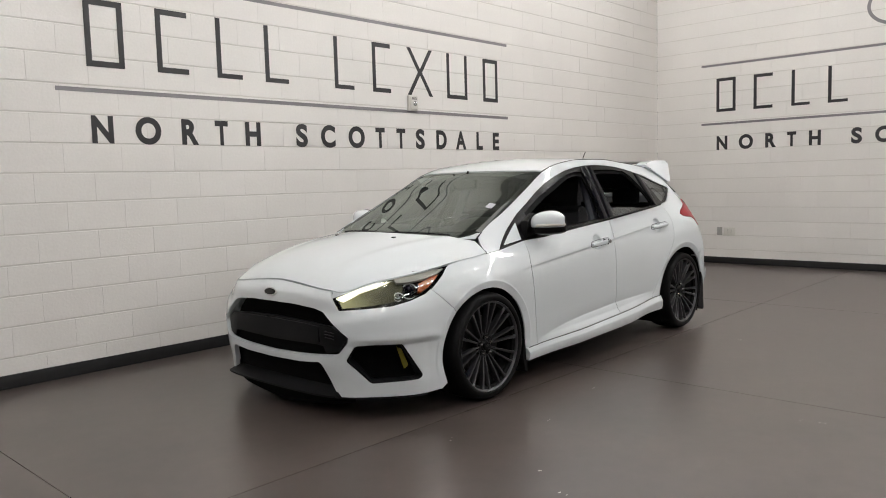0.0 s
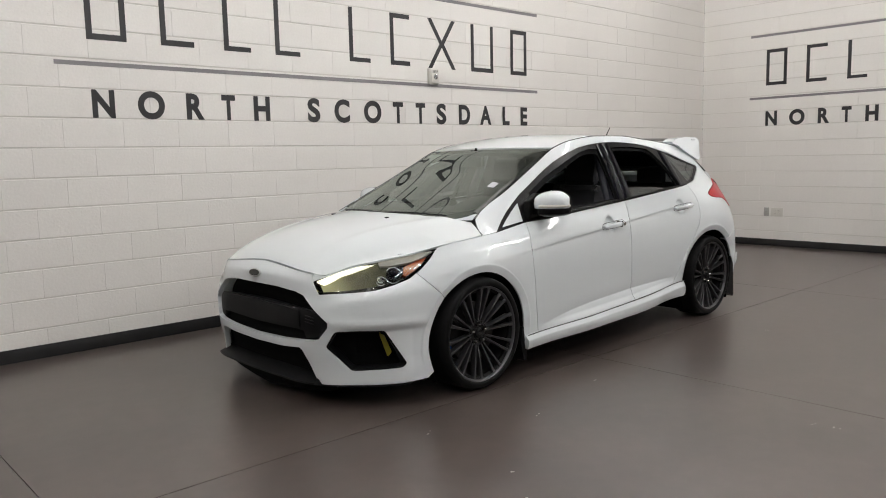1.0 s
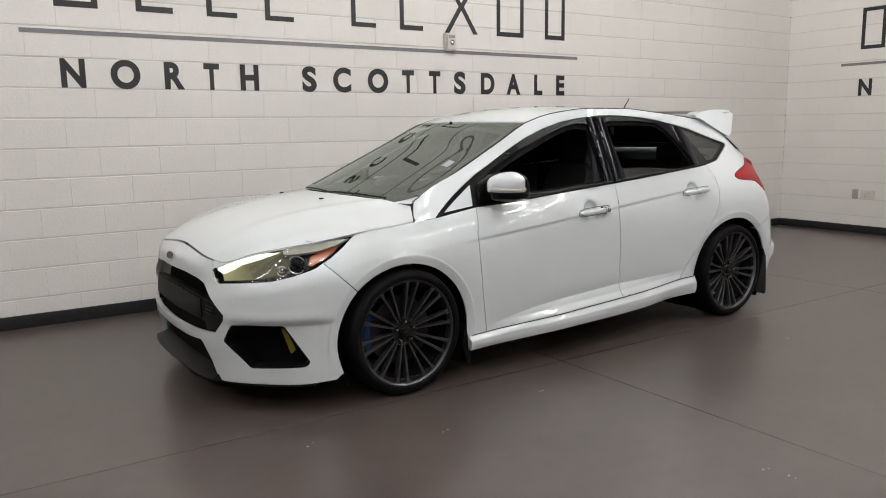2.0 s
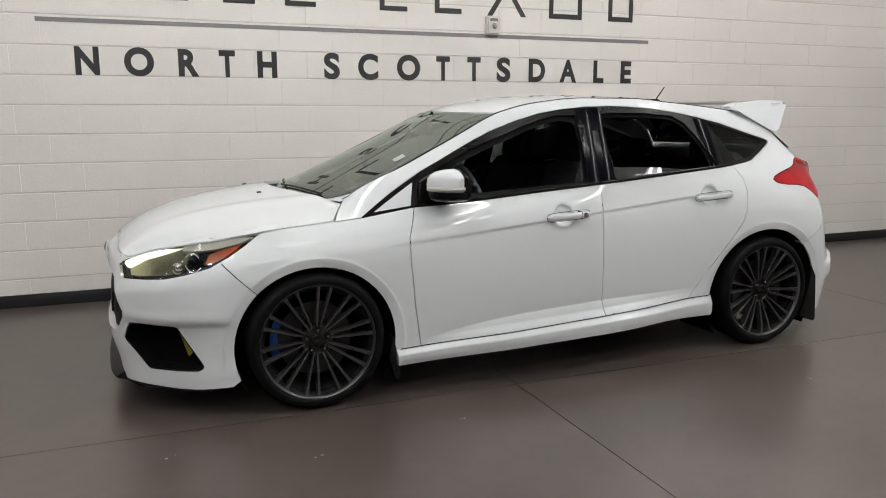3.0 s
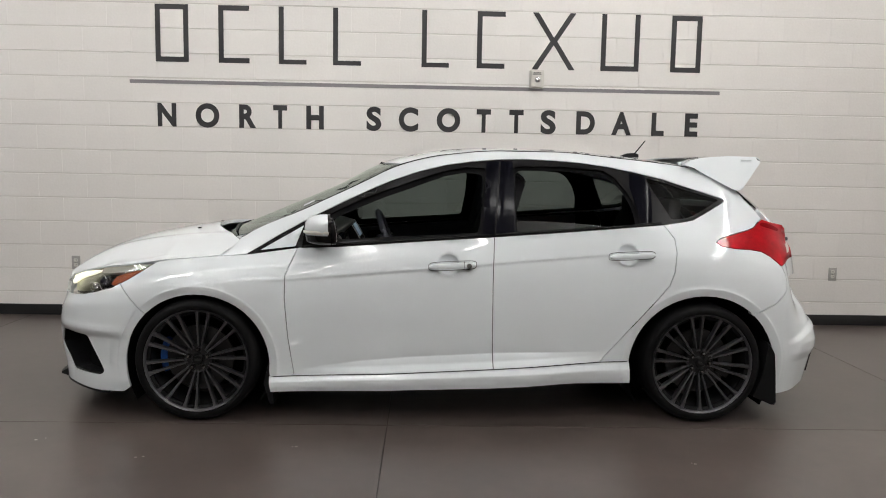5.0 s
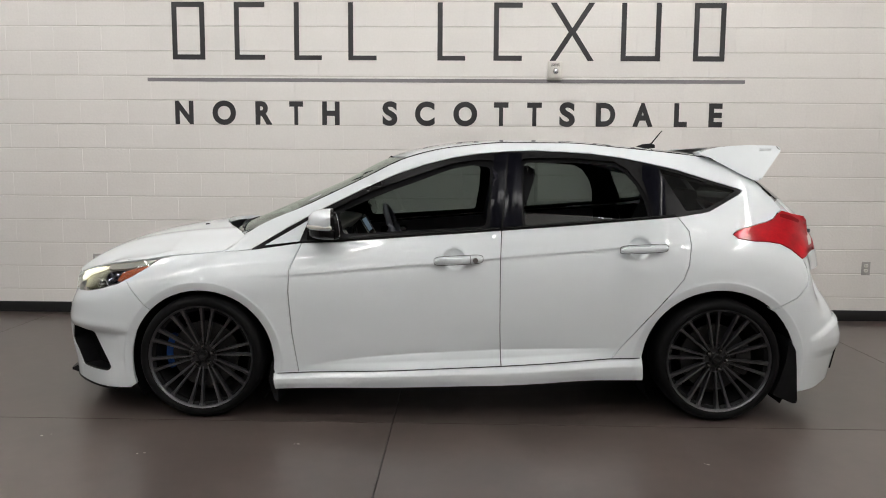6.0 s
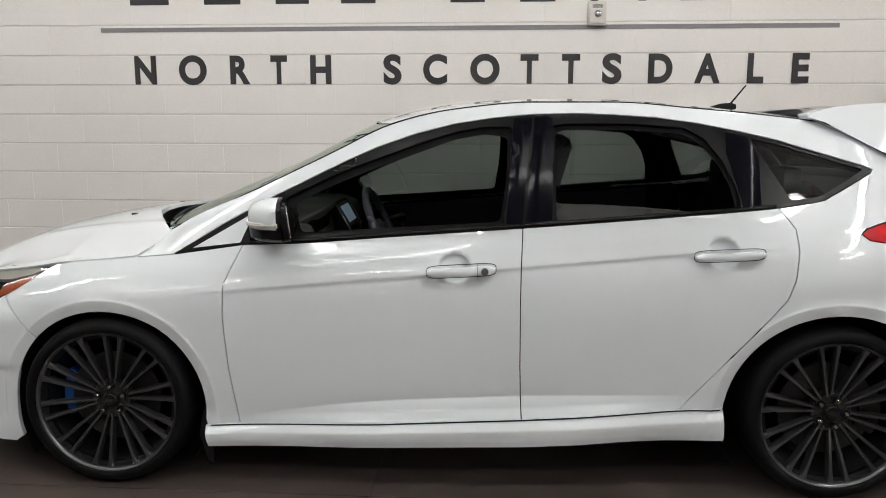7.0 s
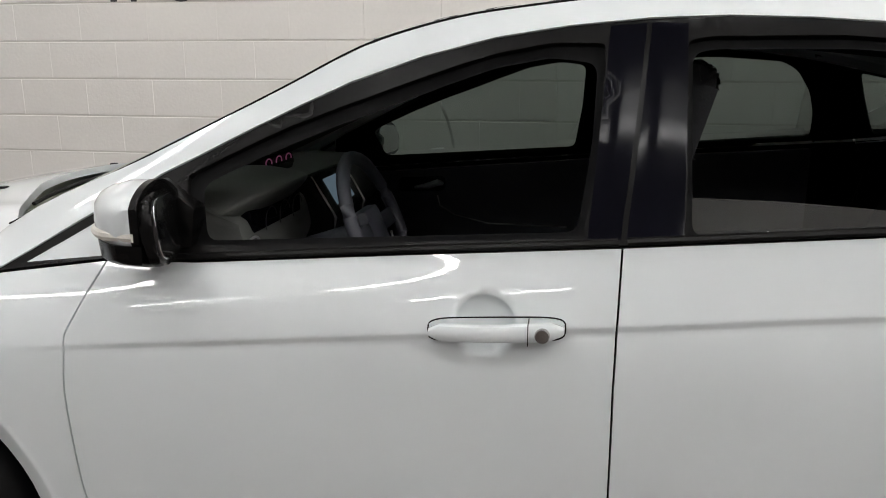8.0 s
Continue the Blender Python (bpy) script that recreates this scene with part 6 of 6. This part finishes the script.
outlet(NORTH @ pose(-3.107, 0.458, 0), 1, PLATE, "grey steel duplex outlet plate on the block wall")
outlet(NORTH @ pose(3.473, 0.455, 0), 1, PLATE, "grey steel duplex outlet plate on the block wall")
outlet(EAST @ pose(-0.853, 0.464, 0), 1, PLATE, "grey blank steel plate on the block wall", blank=True)
outlet(EAST @ pose(-0.707, 0.460, 0), 2, IVORY, "pale double outlet plate on the block wall")

alarm = empty("alarm_strobe")
alarm.matrix_basis = NORTH @ pose(0.807, 2.082, 0)
tagged(alarm, "white wall alarm strobe with clear lens", "alarm")
part("back_box", box_bm(-0.060, 0.060, -0.076, 0.076, 0, 0.035, bevel=0.006), IVORY, alarm)
part("face", box_bm(-0.050, 0.050, -0.064, 0.064, 0.034, 0.050, bevel=0.010), IVORY, alarm)
bm = bmesh.new()
bmesh.ops.create_uvsphere(bm, u_segments=20, v_segments=10, radius=0.026)
for v in bm.verts:
    v.co.z *= 0.7
part("strobe_lens", bm, CHROME, alarm, "clear strobe lens").location = (0.004, -0.006, 0.052)
for k in range(4):
    part("horn_slot", box_bm(-0.034, 0.034, 0.034 + 0.006 * k, 0.037 + 0.006 * k, 0.0490, 0.0508), JOINT, alarm, smooth=False)

# black rubber base along both walls
tagged(part("baseboard", box_bm(WEST, WALL_X - 0.012, WALL_Y - 0.010, WALL_Y + 0.02, 0, 0.092, bevel=0.004), BASE), "black rubber wall base", "baseboard", kind="structure")
tagged(part("baseboard", box_bm(WALL_X - 0.010, WALL_X + 0.02, SOUTH, WALL_Y - 0.001, 0, 0.092, bevel=0.004), BASE), "black rubber wall base", "baseboard", kind="structure")

# pale flecks of grit on the slab
rng = random.Random(4)
flecks = empty("floor_flecks")
tagged(flecks, "a few pale flecks of grit on the concrete", "debris", kind="stuff")
bm = bmesh.new()
for x, y in ((-0.725, -1.205), (1.137, -1.38), (-1.946, -1.15), (-0.60, -2.39), (-0.57, -2.49), (-2.168, -1.957), (-1.394, -1.347), (-2.002, -1.75)):
    for _ in range(2):
        r = rng.uniform(0.003, 0.008)
        a0 = rng.uniform(0, 6)
        ox, oy = x + rng.uniform(-0.02, 0.02), y + rng.uniform(-0.02, 0.02)
        prism(bm, [(r * rng.uniform(0.6, 1.3) * math.cos(a0 + k * 1.05), r * rng.uniform(0.3, 0.7) * math.sin(a0 + k * 1.05)) for k in range(6)], 0.0015, pose(ox, oy, 0.0))
part("fleck", bm, FLAKE, flecks, smooth=False)

# ---- block walls ----
COURSE, BLK, MORT = 0.2032, 0.4064, 0.008


def block_mesh(w):
    """Front and edges of one painted block, its face proud and its arrises eased."""
    bm = bmesh.new()
    c = 0.0022
    a, b = w / 2 - 0.0002, COURSE / 2 - MORT / 2
    e = 0.0003
    rings = [[(-a, -b, -0.02), (a, -b, -0.02), (a, b, -0.02), (-a, b, -0.02)], [(-a, -b, -c), (a, -b, -c), (a, b, -c), (-a, b, -c)], [(-a + e, -b + c, 0), (a - e, -b + c, 0), (a - e, b - c, 0), (-a + e, b - c, 0)]]
    vs = [[bm.verts.new(p) for p in r] for r in rings]
    for i in range(2):
        for j in range(4):
            bm.faces.new((vs[i][j], vs[i][(j + 1) % 4], vs[i + 1][(j + 1) % 4], vs[i + 1][j]))
    bm.faces.new(vs[2])
    me = bpy.data.meshes.new("block")
    bm.to_mesh(me)
    bm.free()
    me.materials.append(BLOCK)
    return me


WHOLE = block_mesh(BLK)


def block_wall(name, m, x_start, x_end, near, label):
    wall = tagged(empty(name), label, "wall", kind="structure")
    wall.matrix_basis = m
    part("mortar_backing", box_bm(x_start, x_end, 0, CEIL, -0.2, -0.0045), MORTAR, wall, smooth=False)
    rnd = random.Random(7)
    rest_v, rest_f = [], []
    wv, wf = [tuple(v.co) for v in WHOLE.vertices], [tuple(p.vertices) for p in WHOLE.polygons]
    for r in range(int(CEIL / COURSE)):
        zc = (r + 0.5) * COURSE
        off = 0.0 if r % 2 == 0 else BLK / 2
        k0, k1 = int((x_start + 2.79 - off) / BLK) - 1, int((x_end + 2.79 - off) / BLK) + 1
        for k in range(k0, k1 + 1):
            xa, xb = -2.79 + off + k * BLK, -2.79 + off + (k + 1) * BLK
            xa, xb = max(xa, x_start), min(xb, x_end)
            if xb - xa < 0.03:
                continue
            lift = rnd.uniform(-0.0007, 0.0007)
            if near(xa, zc) and xb - xa > BLK - 0.01:
                ob = new("block", WHOLE)
                ob.parent = wall
                ob.matrix_basis = pose((xa + xb) / 2, zc, lift - 0.0003, rnd.uniform(-0.05, 0.05), rnd.uniform(-0.03, 0.03), 0)
            else:
                o = len(rest_v)
                f = (xb - xa) / BLK
                rest_v += [((xa + xb) / 2 + x * f, zc + y, z + lift - 0.0003) for x, y, z in wv]
                rest_f += [tuple(o + i for i in p) for p in wf]
    me = bpy.data.meshes.new("upper_blocks")
    me.from_pydata(rest_v, [], rest_f)
    me.materials.append(BLOCK)
    tagged(mesh_part("upper_blocks", me, wall), kind="stuff")
    return wall


block_wall("wall_north", NORTH, WEST, WALL_X, lambda x, z: -3.6 < x < 3.9 and z < 3.0, "white painted concrete block wall in running bond")
block_wall("wall_east", EAST, -WALL_Y, -SOUTH, lambda x, z: x < 1.5 and z < 3.0, "white painted concrete block wall in running bond")
